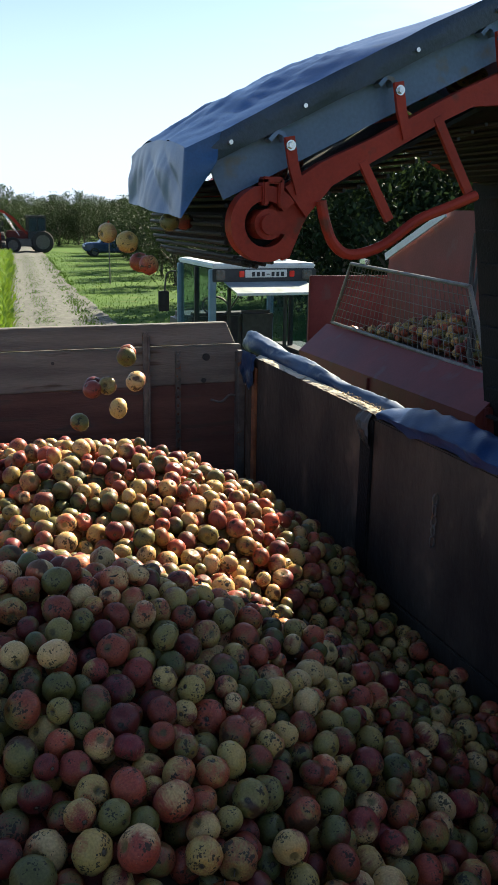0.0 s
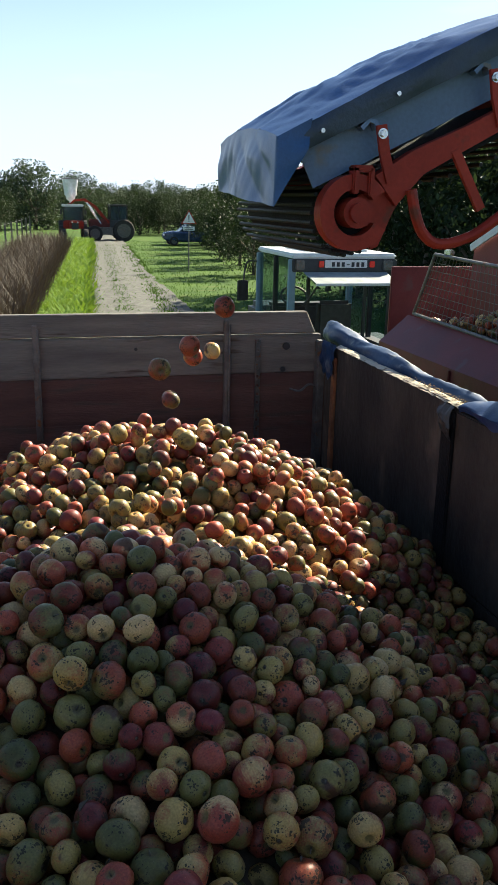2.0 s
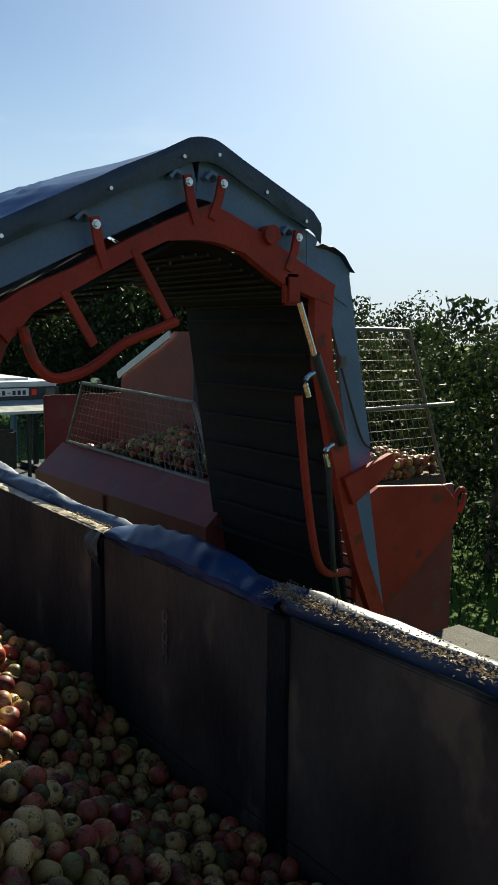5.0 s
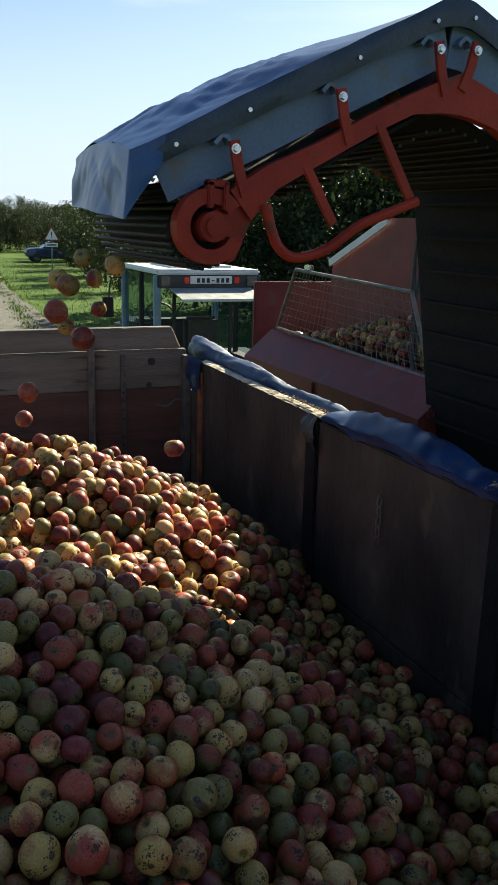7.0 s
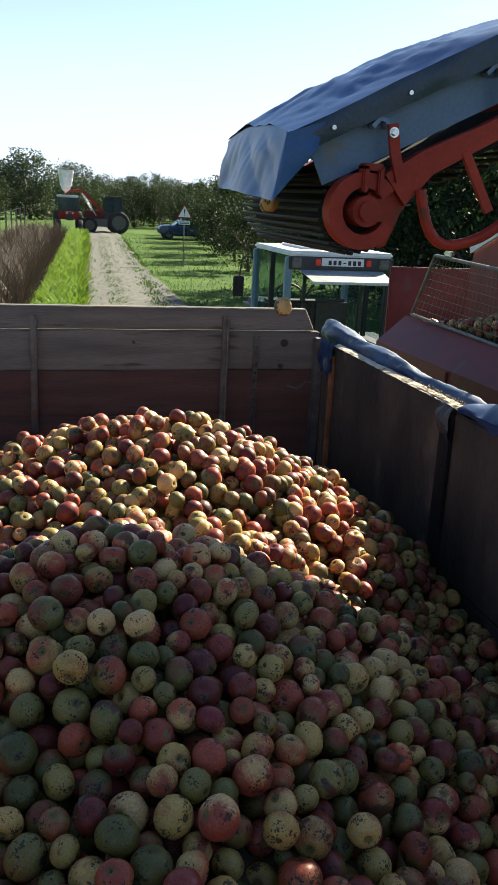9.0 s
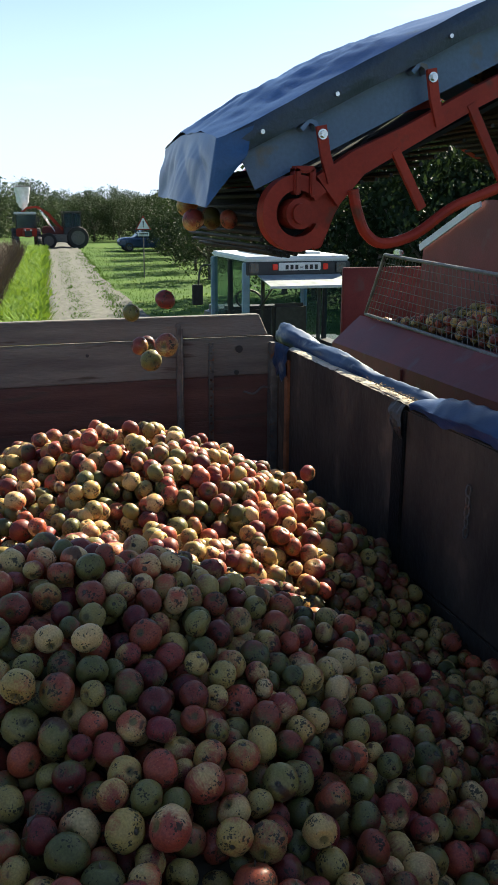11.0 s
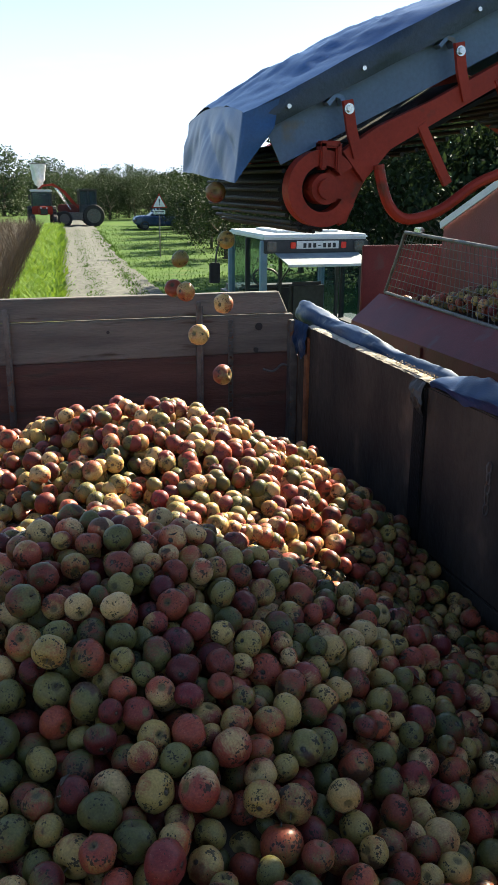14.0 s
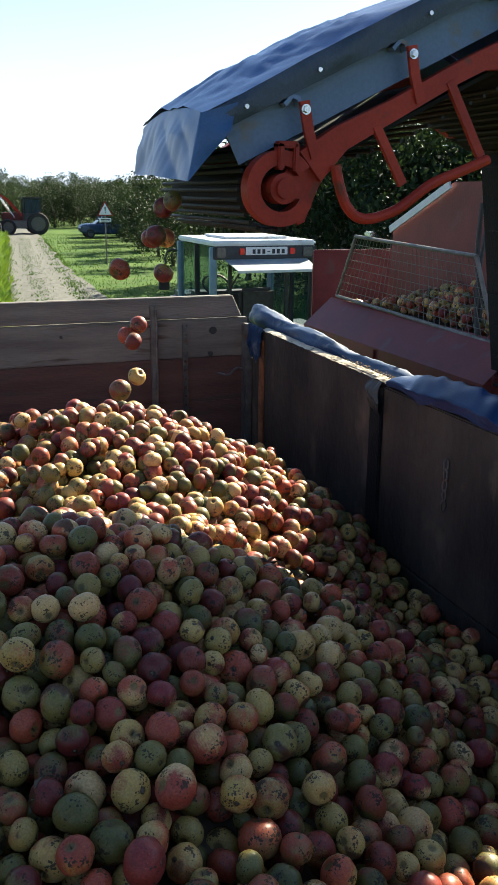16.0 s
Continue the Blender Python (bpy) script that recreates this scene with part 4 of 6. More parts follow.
def arm_z(x):
    """Height of the bolt line along the arm."""
    if x < 0.10:
        return 3.198 + (x + 0.543) * 0.4856
    if x < 0.20:
        return 3.510 + 0.006 * math.sin((x - 0.10) / 0.10 * math.pi) + (x - 0.10) * 0.06
    return 3.516 - (x - 0.20) * 0.453


BOLTS = (-0.543, -0.228, 0.083, 0.212, 0.521)


def build_harvester():
    h = thing("apple_harvester", "red trailed apple harvester with a covered elevator arm", "harvester")
    h.matrix_basis = MACHINE
    for y in (Y0, Y1):
        xs = [-0.735 + 0.88 * i / 14 for i in range(15)]
        part("side_sheet", strip([(x, arm_z(x) + 0.004) for x in xs], 0.057, 0.006, y), GREY, h, "blue-grey sheet steel side of the arm")
        xs = [0.15 + 0.48 * i / 8 for i in range(9)]
        part("side_sheet", strip([(x, arm_z(x) + 0.006) for x in xs], 0.058, 0.006, y - 0.003), GREY, h, "blue-grey sheet steel side of the arm")
        part("tower_sheet", strip([(0.750, 3.30), (0.785, 3.10), (0.884, 2.63), (0.900, 2.43), (0.965, 2.12), (1.10, 1.4), (1.17, 0.9)], [0.05, 0.056, 0.057, 0.048, 0.044, 0.06, 0.07], 0.006, y), GREY, h, "blue-grey sheet steel side of the tower")
        part("knee_plate", plate([(0.60, y - 0.005, 3.395), (0.635, y - 0.005, 3.35), (0.69, y - 0.005, 3.345), (0.78, y - 0.005, 3.32), (0.806, y - 0.005, 3.27), (0.80, y - 0.005, 3.15), (0.70, y - 0.005, 3.20), (0.60, y - 0.005, 3.28)], 0.005, "y"), GREY, h)
    # red frame on both sides
    for y, d in ((Y0 - 0.045, 0.04), (Y1 + 0.006, 0.04)):
        fr = part("arm_frame", strip([(-0.52, 3.055), (-0.43, 3.13), (-0.272, 3.208), (-0.09, 3.304), (0.007, 3.350), (0.104, 3.376), (0.175, 3.391), (0.24, 3.374), (0.325, 3.346), (0.425, 3.294), (0.50, 3.255), (0.57, 3.230), (0.69, 3.188)], [0.05, 0.034, 0.027, 0.026, 0.027, 0.043, 0.058, 0.050, 0.045, 0.050, 0.050, 0.045, 0.036], d, y), RED, h, "red painted steel arm frame")
        if y < -1.5:
            part("tower_frame", strip([(0.655, 3.21), (0.650, 3.06), (0.664, 2.95), (0.735, 2.67), (0.80, 2.42), (0.87, 2.20), (1.02, 1.86), (1.10, 1.2), (1.16, 0.7)], [0.045, 0.040, 0.039, 0.041, 0.036, 0.034, 0.034, 0.034, 0.034], d - 0.006, y + 0.003), RED, h, "red painted steel tower frame")
        for x in BOLTS[:3]:
            part("strap", strip([(x - 0.002, arm_z(x) + 0.022), (x + 0.012, arm_z(x) - 0.05), (x + 0.035, arm_z(x) - 0.12)], 0.014, 0.012, y - 0.008 if y < -1.5 else y + 0.03), RED, fr)
        for x in BOLTS[3:]:
            z = arm_z(x)
            part("strap", strip([(x + 0.002, z + 0.022), (x - 0.014, z - 0.05), (x - 0.04, z - 0.11)], 0.014, 0.012, y - 0.008 if y < -1.5 else y + 0.03), RED, fr)
    yn = Y0 - 0.055
    for x in BOLTS:
        z = arm_z(x)
        bm = one_rod((x, yn - 0.012, z), (x, yn + 0.012, z), 0.009, seg=6)
        rod(bm, (x, yn - 0.004, z), (x, yn + 0.002, z), 0.0135, seg=14)
        part("bolt", bm, STEEL, h, "bright steel bolt")
        part("strap_tab", strip([(x - 0.05, z + 0.012), (x - 0.03, z + 0.034), (x - 0.012, z + 0.03), (x - 0.004, z + 0.012)], 0.006, 0.03, Y0 - 0.034), GREY, h)
    # discharge end: ring guard and hub
    cx, cz = -0.608, 2.997
    bm = bmesh.new()
    seg = 44
    rows = []
    for k in range(seg + 1):
        a = radians(35 + 300 * k / seg)
        c, s = math.cos(a), math.sin(a)
        rows.append([bm.verts.new((cx + c * r, y, cz + s * r)) for r, y in ((0.060, yn), (0.099, yn), (0.099, yn + 0.05), (0.060, yn + 0.05))])
    for a, b in zip(rows, rows[1:]):
        for k in range(4):
            bm.faces.new((a[k], a[(k + 1) % 4], b[(k + 1) % 4], b[k]))
    bm.faces.new(rows[0])
    bm.faces.new(rows[-1])
    part("ring_guard", bm, RED, h, "red open ring guard")
    bm = one_rod((cx, yn - 0.02, cz), (cx, yn + 0.05, cz), 0.040, seg=24)
    rod(bm, (cx, yn - 0.035, cz), (cx, yn, cz), 0.026, seg=20)
    part("hub", bm, RED, h)
    part("hub_plate", plate([(-0.60, yn + 0.03, 3.03), (-0.560, yn + 0.03, 2.955), (-0.548, yn + 0.03, 2.90), (-0.525, yn + 0.03, 2.908), (-0.487, yn + 0.03, 2.998), (-0.45, yn + 0.03, 3.06), (-0.43, yn + 0.03, 3.12), (-0.54, yn + 0.03, 3.09)], 0.012, "y", 0.002), RED, h)
    bm = one_box((-0.622, yn - 0.012, 3.045), (-0.604, yn + 0.03, 3.115), 0.004)
    box(bm, (-0.622, yn - 0.012, 3.10), (-0.565, yn + 0.03, 3.118), 0.004)
    box(bm, (-0.578, yn - 0.012, 3.04), (-0.562, yn + 0.03, 3.115), 0.004)
    part("bearing_bracket", bm, RED, h)
    part("drum", one_rod((cx, Y0 + 0.01, cz), (cx, Y1 - 0.01, cz), 0.068, seg=22), BELT, h)
    # hoop and struts under the arm
    pts = curve_points([(-0.450, yn, 3.06), (-0.436, yn, 3.005), (-0.407, yn, 2.946), (-0.353, yn, 2.918), (-0.255, yn, 2.943), (-0.149, yn, 3.012), (-0.05, yn, 3.050), (0.040, yn, 3.084)], 5)
    part("hoop", tube(pts, 0.0150, 10), RED, h, "red tubular hoop")
    for a, b, w in (((-0.325, 3.165), (-0.232, 3.012), 0.0125), ((-0.100, 3.29), (0.022, 3.092), 0.013)):
        part("strut", strip([a, b], w, 0.014, yn + 0.006), RED, h, "flat red strut")
    # belt: rods along the underside, round the drum and down the tower
    path = [(0.10 - 0.045 * k, arm_z(0.10 - 0.045 * k) - (0.225 if k < 8 else 0.225 - 0.012 * (k - 8))) for k in range(16)]
    for k in range(18):
        a = radians(75 + 13 * k)
        path.append((cx + 0.100 * math.cos(a), cz - 0.005 + 0.108 * math.sin(a)))
    path += [(0.15 + 0.045 * k, arm_z(0.15 + 0.045 * k) - 0.225 + 0.006 * k) for k in range(12)]
    path += [(0.700 + 0.0071 * k, 3.20 - 0.045 * k) for k in range(48)]
    shared = None
    for x, z in path:
        if shared is None:
            bm = bmesh.new()
            rod(bm, (0, Y0 + 0.008, 0), (0, Y1 - 0.004, 0), 0.0058, seg=8)
            ob = part("belt_rod", bm, ROD, h)
            shared = ob.data
        else:
            ob = new("belt_rod", shared)
            ob.parent = h
        ob.location = (x + 0.004 * noise.noise((x * 40, z * 40, 0)), 0, z + 0.005 * noise.noise((x * 40, z * 40, 5)))
    part("belt", strip([(-0.62, arm_z(-0.62) - 0.045)] + [(x, arm_z(x) - 0.17) for x in (-0.4, -0.2, 0.0, 0.1, 0.2, 0.3, 0.45, 0.6)] + [(0.655, 3.21), (0.82, 2.2), (1.00, 1.1)], 0.006, Y1 - Y0 + 0.04, Y0 + 0.012), BELT, h, "black rubber elevator belt")
    for k in range(16):
        z = 3.1 - k * 0.13
        x = 0.628 + (3.22 - z) * 0.158
        part("cleat", one_box((x - 0.03, Y0 + 0.03, z - 0.006), (x + 0.0, Y1 - 0.03, z + 0.006), 0.002), BELT, h)
    # hydraulic ram, hoses, lower hoop
    yr = yn - 0.02
    part("ram_rod", one_rod((0.512, yr, 3.155), (0.588, yr, 2.970), 0.010, seg=12), STEEL, h, "bright steel ram rod")
    part("ram", one_rod((0.586, yr, 2.978), (0.728, yr, 2.66), 0.019, seg=16), BLACK, h, "black hydraulic ram")
    part("ram_lug", one_box((0.475, yn, 3.145), (0.540, yn + 0.04, 3.25), 0.01), RED, h)
    part("frame_lug", one_rod((0.405, yn - 0.01, 3.370), (0.405, yn + 0.04, 3.370), 0.032, seg=18), RED, h)
    for a, b, c in (((0.565, yr - 0.02, 2.918), (0.520, yr - 0.03, 2.895), (0.535, yr - 0.03, 2.838)), ((0.660, yr - 0.02, 2.665), (0.618, yr - 0.03, 2.645), (0.632, yr - 0.03, 2.590))):
        part("hose_elbow", tube(curve_points([a, b, c], 5), 0.010, 8), STEEL, h, "bright hose elbow")
    part("lower_hoop", tube(curve_points([(0.515, yr, 2.84), (0.530, yr, 2.72), (0.567, yr, 2.47), (0.612, yr, 2.265), (0.665, yr, 2.195), (0.76, yr, 2.185)], 5), 0.015, 10), RED, h, "red tubular hoop")
    part("hose", tube(curve_points([(0.632, yr - 0.03, 2.59), (0.66, yr - 0.02, 2.4), (0.72, yr, 2.1), (0.9, yr, 1.6)], 5), 0.011, 8), BLACK, h)
    part("cable", tube(curve_points([(0.70, Y0 - 0.014, 3.12), (0.755, Y0 - 0.016, 2.96), (0.87, Y0 - 0.016, 2.68), (0.93, Y0 - 0.02, 2.62), (0.96, Y0 - 0.03, 2.59)], 5), 0.005, 6), BLACK, h)
    part("junction_box", one_box((0.745, Y0 - 0.03, 2.93), (0.785, Y0 - 0.007, 2.975), 0.004), IRON, h)
    part("gusset", plate([(0.75, yn - 0.01, 2.53), (0.84, yn - 0.01, 2.555), (1.00, yn - 0.01, 2.605), (1.02, yn - 0.01, 2.570), (0.95, yn - 0.01, 2.51), (0.80, yn - 0.01, 2.425)], 0.03, "y", 0.003), RED, h, "red gusset plate")
    part("hook_plate", plate([(1.06, -1.62, 2.36), (1.19, -1.62, 2.42), (1.60, -1.62, 2.385), (1.695, -1.62, 2.30), (1.705, -1.62, 2.21), (1.294, -1.62, 1.915), (1.14, -1.62, 1.72), (1.06, -1.62, 1.9)], 0.03, "y", 0.004), RED, h, "orange-red triangular plate")
    part("hook", tube(curve_points([(1.675, -1.6, 2.24), (1.70, -1.6, 2.32), (1.735, -1.6, 2.352), (1.765, -1.6, 2.325), (1.735, -1.6, 2.24)], 5), 0.012, 8), RED, h)
    # dark, rough material chosen to keep the sun's glare off the plate
    part("step_plate", one_box((1.35, -1.95, 1.58), (1.95, -1.45, 1.62), 0.008), TYRE, h, "dark matt step plate")
    part("step_bracket", one_box((1.45, -1.8, 1.28), (1.85, -1.7, 1.585), 0.01), RED, h)
    # hopper with wire guard
    bm = bmesh.new()
    prof = [(0.93, 2.345), (0.74, 2.18), (0.74, 1.30), (1.0, 0.75), (2.3, 0.75), (2.45, 1.5), (2.45, 2.2), (2.41, 2.2), (2.41, 1.5), (2.25, 0.80), (1.02, 0.80), (0.78, 1.32), (0.78, 2.16), (0.95, 2.31)]
    ra = [bm.verts.new((x, -0.98, z)) for x, z in prof]
    rb = [bm.verts.new((x, 0.96, z)) for x, z in prof]
    for k in range(len(prof)):
        q = (k + 1) % len(prof)
        bm.faces.new((ra[k], ra[q], rb[q], rb[k]))
    bm.faces.new(ra)
    bm.faces.new(rb)
    part("hopper", bm, DUSTY_RED, h, "dusty red steel hopper")
    part("hopper_seam", one_box((0.725, 0.0, 1.4), (0.739, 0.02, 2.17), 0.002), DUSTY_RED, h)
    part("hopper_end", one_box((0.78, -1.0, 0.8), (2.43, -0.972, 2.22), 0.006), DUSTY_RED, h)
    part("hopper_end", one_box((0.98, 1.352, 0.62), (2.43, 1.38, 2.62), 0.006), DUSTY_RED, h, "dusty red front wall")
    part("hopper_floor", one_box((0.8, -0.97, 1.9), (2.40, 0.955, 1.93), 0.004), IRON, h)
    # trapezoid guard on the side of the trailer, and the one at the rear
    def guard(c00, c10, c01, c11, nu, nv):
        c00, c10, c01, c11 = (Vector(c) for c in (c00, c10, c01, c11))
        def at(u, v):
            return (c00 * (1 - u) + c10 * u) * (1 - v) + (c01 * (1 - u) + c11 * u) * v
        rim = bmesh.new()
        for a, b in ((c00, c10), (c01, c11), (c00, c01), (c10, c11)):
            rod(rim, a, b, 0.011, seg=8)
        g = part("wire_guard", rim, IRON, h, "galvanised wire mesh guard")
        for i in range(1, nu):
            part("wire", one_rod(at(i / nu, 0), at(i / nu, 1), 0.0019, seg=5), WIRE, g)
        for j in range(1, nv):
            part("wire", one_rod(at(0, j / nv), at(1, j / nv), 0.0019, seg=5), WIRE, g)
    guard((0.92, 0.86, 2.365), (0.92, -0.80, 2.325), (0.92, 0.63, 2.745), (0.92, -0.60, 2.71), 32, 8)
    guard((1.15, -0.93, 2.22), (2.42, -0.93, 2.22), (1.15, -0.93, 3.08), (2.08, -0.93, 3.08), 24, 16)
    part("guard_rail", one_rod((1.1, -0.95, 2.66), (2.45, -0.95, 2.67), 0.012, seg=8), IRON, h)
    part("guard_bolt", one_box((0.915, 0.44, 2.75), (0.945, 0.52, 2.78), 0.006), STEEL, h)
    # chute plate with a bright edge
    part("chute", plate([(1.32, 0.23, 3.06), (1.32, 0.88, 2.79), (1.32, 0.95, 2.2), (1.32, -0.6, 2.2), (1.32, -0.6, 3.06)], 0.02, "x"), DUSTY_RED, h, "dusty red chute side")
    part("chute_edge", strip([(0, 0), (0.706, 0)], 0.022, 0.012, 0), WHITE, h, "pale bare chute edge").matrix_basis = Matrix.Translation((1.30, 0.23, 3.045)) @ Matrix.Rotation(radians(90), 4, "Z") @ Matrix.Rotation(radians(22.7), 4, "Y")
    part("control_lever", tube(curve_points([(1.0, -0.50, 2.95), (0.98, -0.52, 2.7), (0.96, -0.60, 2.55), (0.95, -0.62, 2.40)], 5), 0.012, 8), BLACK, h)
    part("hydraulic_hose", tube(curve_points([(1.0, -0.56, 2.9), (0.94, -0.60, 2.6), (0.93, -0.64, 2.36), (0.97, -0.72, 2.30), (1.0, -0.8, 2.5)], 6), 0.011, 8), BLACK, h)
    # foot of the tower, chassis, wheels, drawbar
    bm = bmesh.new()
    for lo, hi in (((1.0, -1.86, 0.55), (1.75, -1.82, 1.5)), ((1.0, -1.09, 0.55), (1.75, -1.05, 1.5)), ((1.72, -1.82, 0.55), (1.75, -1.09, 1.5)), ((1.0, -1.86, 0.5), (1.75, -1.05, 0.55))):
        box(bm, lo, hi, 0.004)
    part("feed_trough", bm, DUSTY_RED, h, "dusty red feed trough")
    for x in (1.05, 2.15):
        part("chassis_beam", one_box((x - 0.05, -1.9, 0.62), (x + 0.05, 3.4, 0.748), 0.01), RED, h)
    part("axle", one_rod((0.95, 0.1, 0.20), (2.3, 0.1, 0.20), 0.05), IRON, h)
    for x in (1.05, 2.15):
        part("axle_bracket", one_box((x - 0.06, 0.02, 0.18), (x + 0.06, 0.18, 0.625), 0.01), RED, h)
    for x in (0.86, 2.38):
        wheel(h, "wheel", (x, 0.1, 0.20), 0.47, 0.24, RED)
    return h


def build_hopper_apples():
    rng = np.random.default_rng(12)
    protos = []
    for s in range(4):
        me = apple_mesh("apple", 10, 8, 70 + s, 1.0, False)
        protos.append((np.array([q.co[:] for q in me.vertices]), [tuple(q.vertices) for q in me.polygons]))
        bpy.data.meshes.remove(me)
    verts, faces, base, own = [], [], 0, []
    spots = []
    for layer in range(2):
        for gx in np.arange(0.99, 2.36, 0.053):
            for gy in np.arange(-0.93, 0.92, 0.053):
                x, y = gx + rng.uniform(-0.02, 0.02) + 0.03 * layer, gy + rng.uniform(-0.02, 0.02)
                top = 2.36 + 0.16 * math.exp(-((x - 1.35) / 0.35) ** 2 - ((y + 0.15) / 0.55) ** 2) - 0.10 * max(0, y - 0.25)
                if 1.27 < x < 1.39 and y < 1.0:
                    continue
                spots.append((x, y, top - 0.055 * layer + rng.uniform(-0.015, 0.015)))
    for i, c in enumerate(spots):
        v, f3 = protos[i % 4]
        m = np.array(Euler(rng.uniform(0, 6.28, 3)).to_matrix())
        verts.append((v * rng.uniform(0.023, 0.030)) @ m.T + np.array(c))
        own.append(v)
        faces += [tuple(k + base for k in q) for q in f3]
        base += len(v)
    me = bpy.data.meshes.new("hopper_apples")
    me.from_pydata(np.concatenate(verts).tolist(), [], faces)
    fruit_space(me, np.concatenate(own).ravel())
    me.shade_smooth()
    me.materials.append(APPLE)
    hopper = new("hopper_apples", me)
    hopper.matrix_basis = MACHINE
    tagged(hopper, "pale yellow apples lying in the harvester hopper", "apples", kind="stuff")
    # added dark box under the two fruit layers, coloured as the shade between them
    bed = part("hopper_pulp", one_box((0.97, -0.96, 1.935), (2.39, 0.94, 2.27), 0.01), GAP_SHADE)
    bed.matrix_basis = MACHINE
    tagged(bed, "dark filler box that stands for shade under the hopper apples", "apples", kind="stuff")


def build_cover():
    """Tarpaulin hood over the arm, its hem, rivets and the loose front flap."""
    c = thing("elevator_cover", "blue tarpaulin cover laced over the elevator arm", "tarpaulin")
    c.matrix_basis = MACHINE
    def base_line(x):
        return arm_z(min(x, 0.60)) - max(0.0, x - 0.60) * 1.1

    def hood(u, v):
        x = -0.825 + 1.46 * u + 0.060 * v * max(0.0, 1 - u * 5)
        zb = base_line(x) + 0.118
        y = Y0 - 0.034 + (Y1 - Y0 + 0.068) * v
        crest = math.sin(math.pi * v) ** 0.8
        rise = min(1.0, max(0.05, (0.10 - x) / 0.42)) * min(1.0, 0.50 + (x + 0.825) * 2.2)
        # long slack folds that run down the arm
        fold = 0.020 * noise.noise((u * 5 + v * 3, v * 4.5, 0.5)) - 0.022 * abs(noise.noise((u * 7 - v * 6, v * 5, 4))) - 0.012 * abs(noise.noise((u * 16 + v * 11, v * 8, 9)))
        return (x, y, zb + 0.070 * crest * rise + fold * (0.08 + crest * rise))
    part("hood", sheet(150, 40, hood), TARP, c, smooth=True)
    for y in (Y0 - 0.036, Y1 + 0.036):
        def hem(u, v, y=y):
            x0 = -0.790 if y < -1.4 else -0.735
            x = x0 + (0.635 - x0) * u
            zb = base_line(x) + 0.052 + 0.010 * max(0.0, x)
            return (x, y + 0.005 * noise.noise((u * 14, v * 2, 3)) - (0.004 if y < -1.4 else -0.004) * math.sin(v * 3.1), zb + (0.062 + 0.012 * min(1, u * 5)) * v + 0.003 * noise.noise((u * 12, 0, 1)))
        part("hem", sheet(90, 5, hem), HEM, c, "dark navy hem", smooth=True)
    for x, up in ((-0.706, 0.081), (-0.501, 0.080), (-0.175, 0.080), (0.073, 0.079), (0.201, 0.082), (0.39, 0.075), (0.56, 0.075)):
        z = arm_z(x) + up
        part("rivet", one_rod((x, Y0 - 0.05, z), (x, Y0 - 0.036, z), 0.006, seg=10), STEEL, c)
    def cap(u, v):
        y = Y0 - 0.03 + (Y1 - Y0 + 0.06) * v
        return (0.630 + 0.180 * u, y, 3.352 + 0.010 * math.sin(u * 4) - 0.075 * u ** 2.5 + 0.012 * math.sin(math.pi * v) + 0.010 * noise.noise((u * 5, v * 6, 0)))
    part("knee_cover", sheet(10, 20, cap), ROLL, c, "grey tarpaulin over the knee", smooth=True)
    # front flap, hung from the front edge of the hood
    def flap(w, v):
        if w < 0.25:
            k = w / 0.25
            fold = 0.006 * math.sin(v * 5 + k * 4) * v
            return (0.095 * (1 - k) - 0.012 * v, Y0 - 0.040 + fold - 0.008 * v * k, 0.044 * (1 - k) - 0.004 - v * (0.075 + 0.095 * k))
        u = (w - 0.25) / 0.75
        y = Y0 - 0.040 + (Y1 - Y0 + 0.075) * u
        crest = math.sin(math.pi * u) ** 0.8
        drop = v * (0.172 - 0.015 * u + 0.015 * crest)
        soft = min(1, v * 2.5) * min(1, u * 6)
        # sharp creases fan out from the ridge
        fold = 0.020 * noise.noise((u * 2.6 - v * 0.8, v * 1.1, 7)) - 0.030 * abs(noise.noise((u * 3.0 + v * 0.9, v * 0.5, 3))) - 0.010 * abs(noise.noise((u * 8 - v * 1.5, v * 0.6, 5)))
        return (fold * soft - 0.012 * v + 0.060 * u, y, -0.004 + 0.029 * u + 0.035 * crest * (1 - v * 0.5) - drop + 0.005 * noise.noise((u * 5, v * 3, 1)) * min(1, u * 5))
    fl = part("flap", sheet(72, 30, flap), TARP, c, "loose blue tarpaulin flap", smooth=True)
    fl.location = (-0.826, 0, arm_z(-0.825) + 0.124)
    return fl


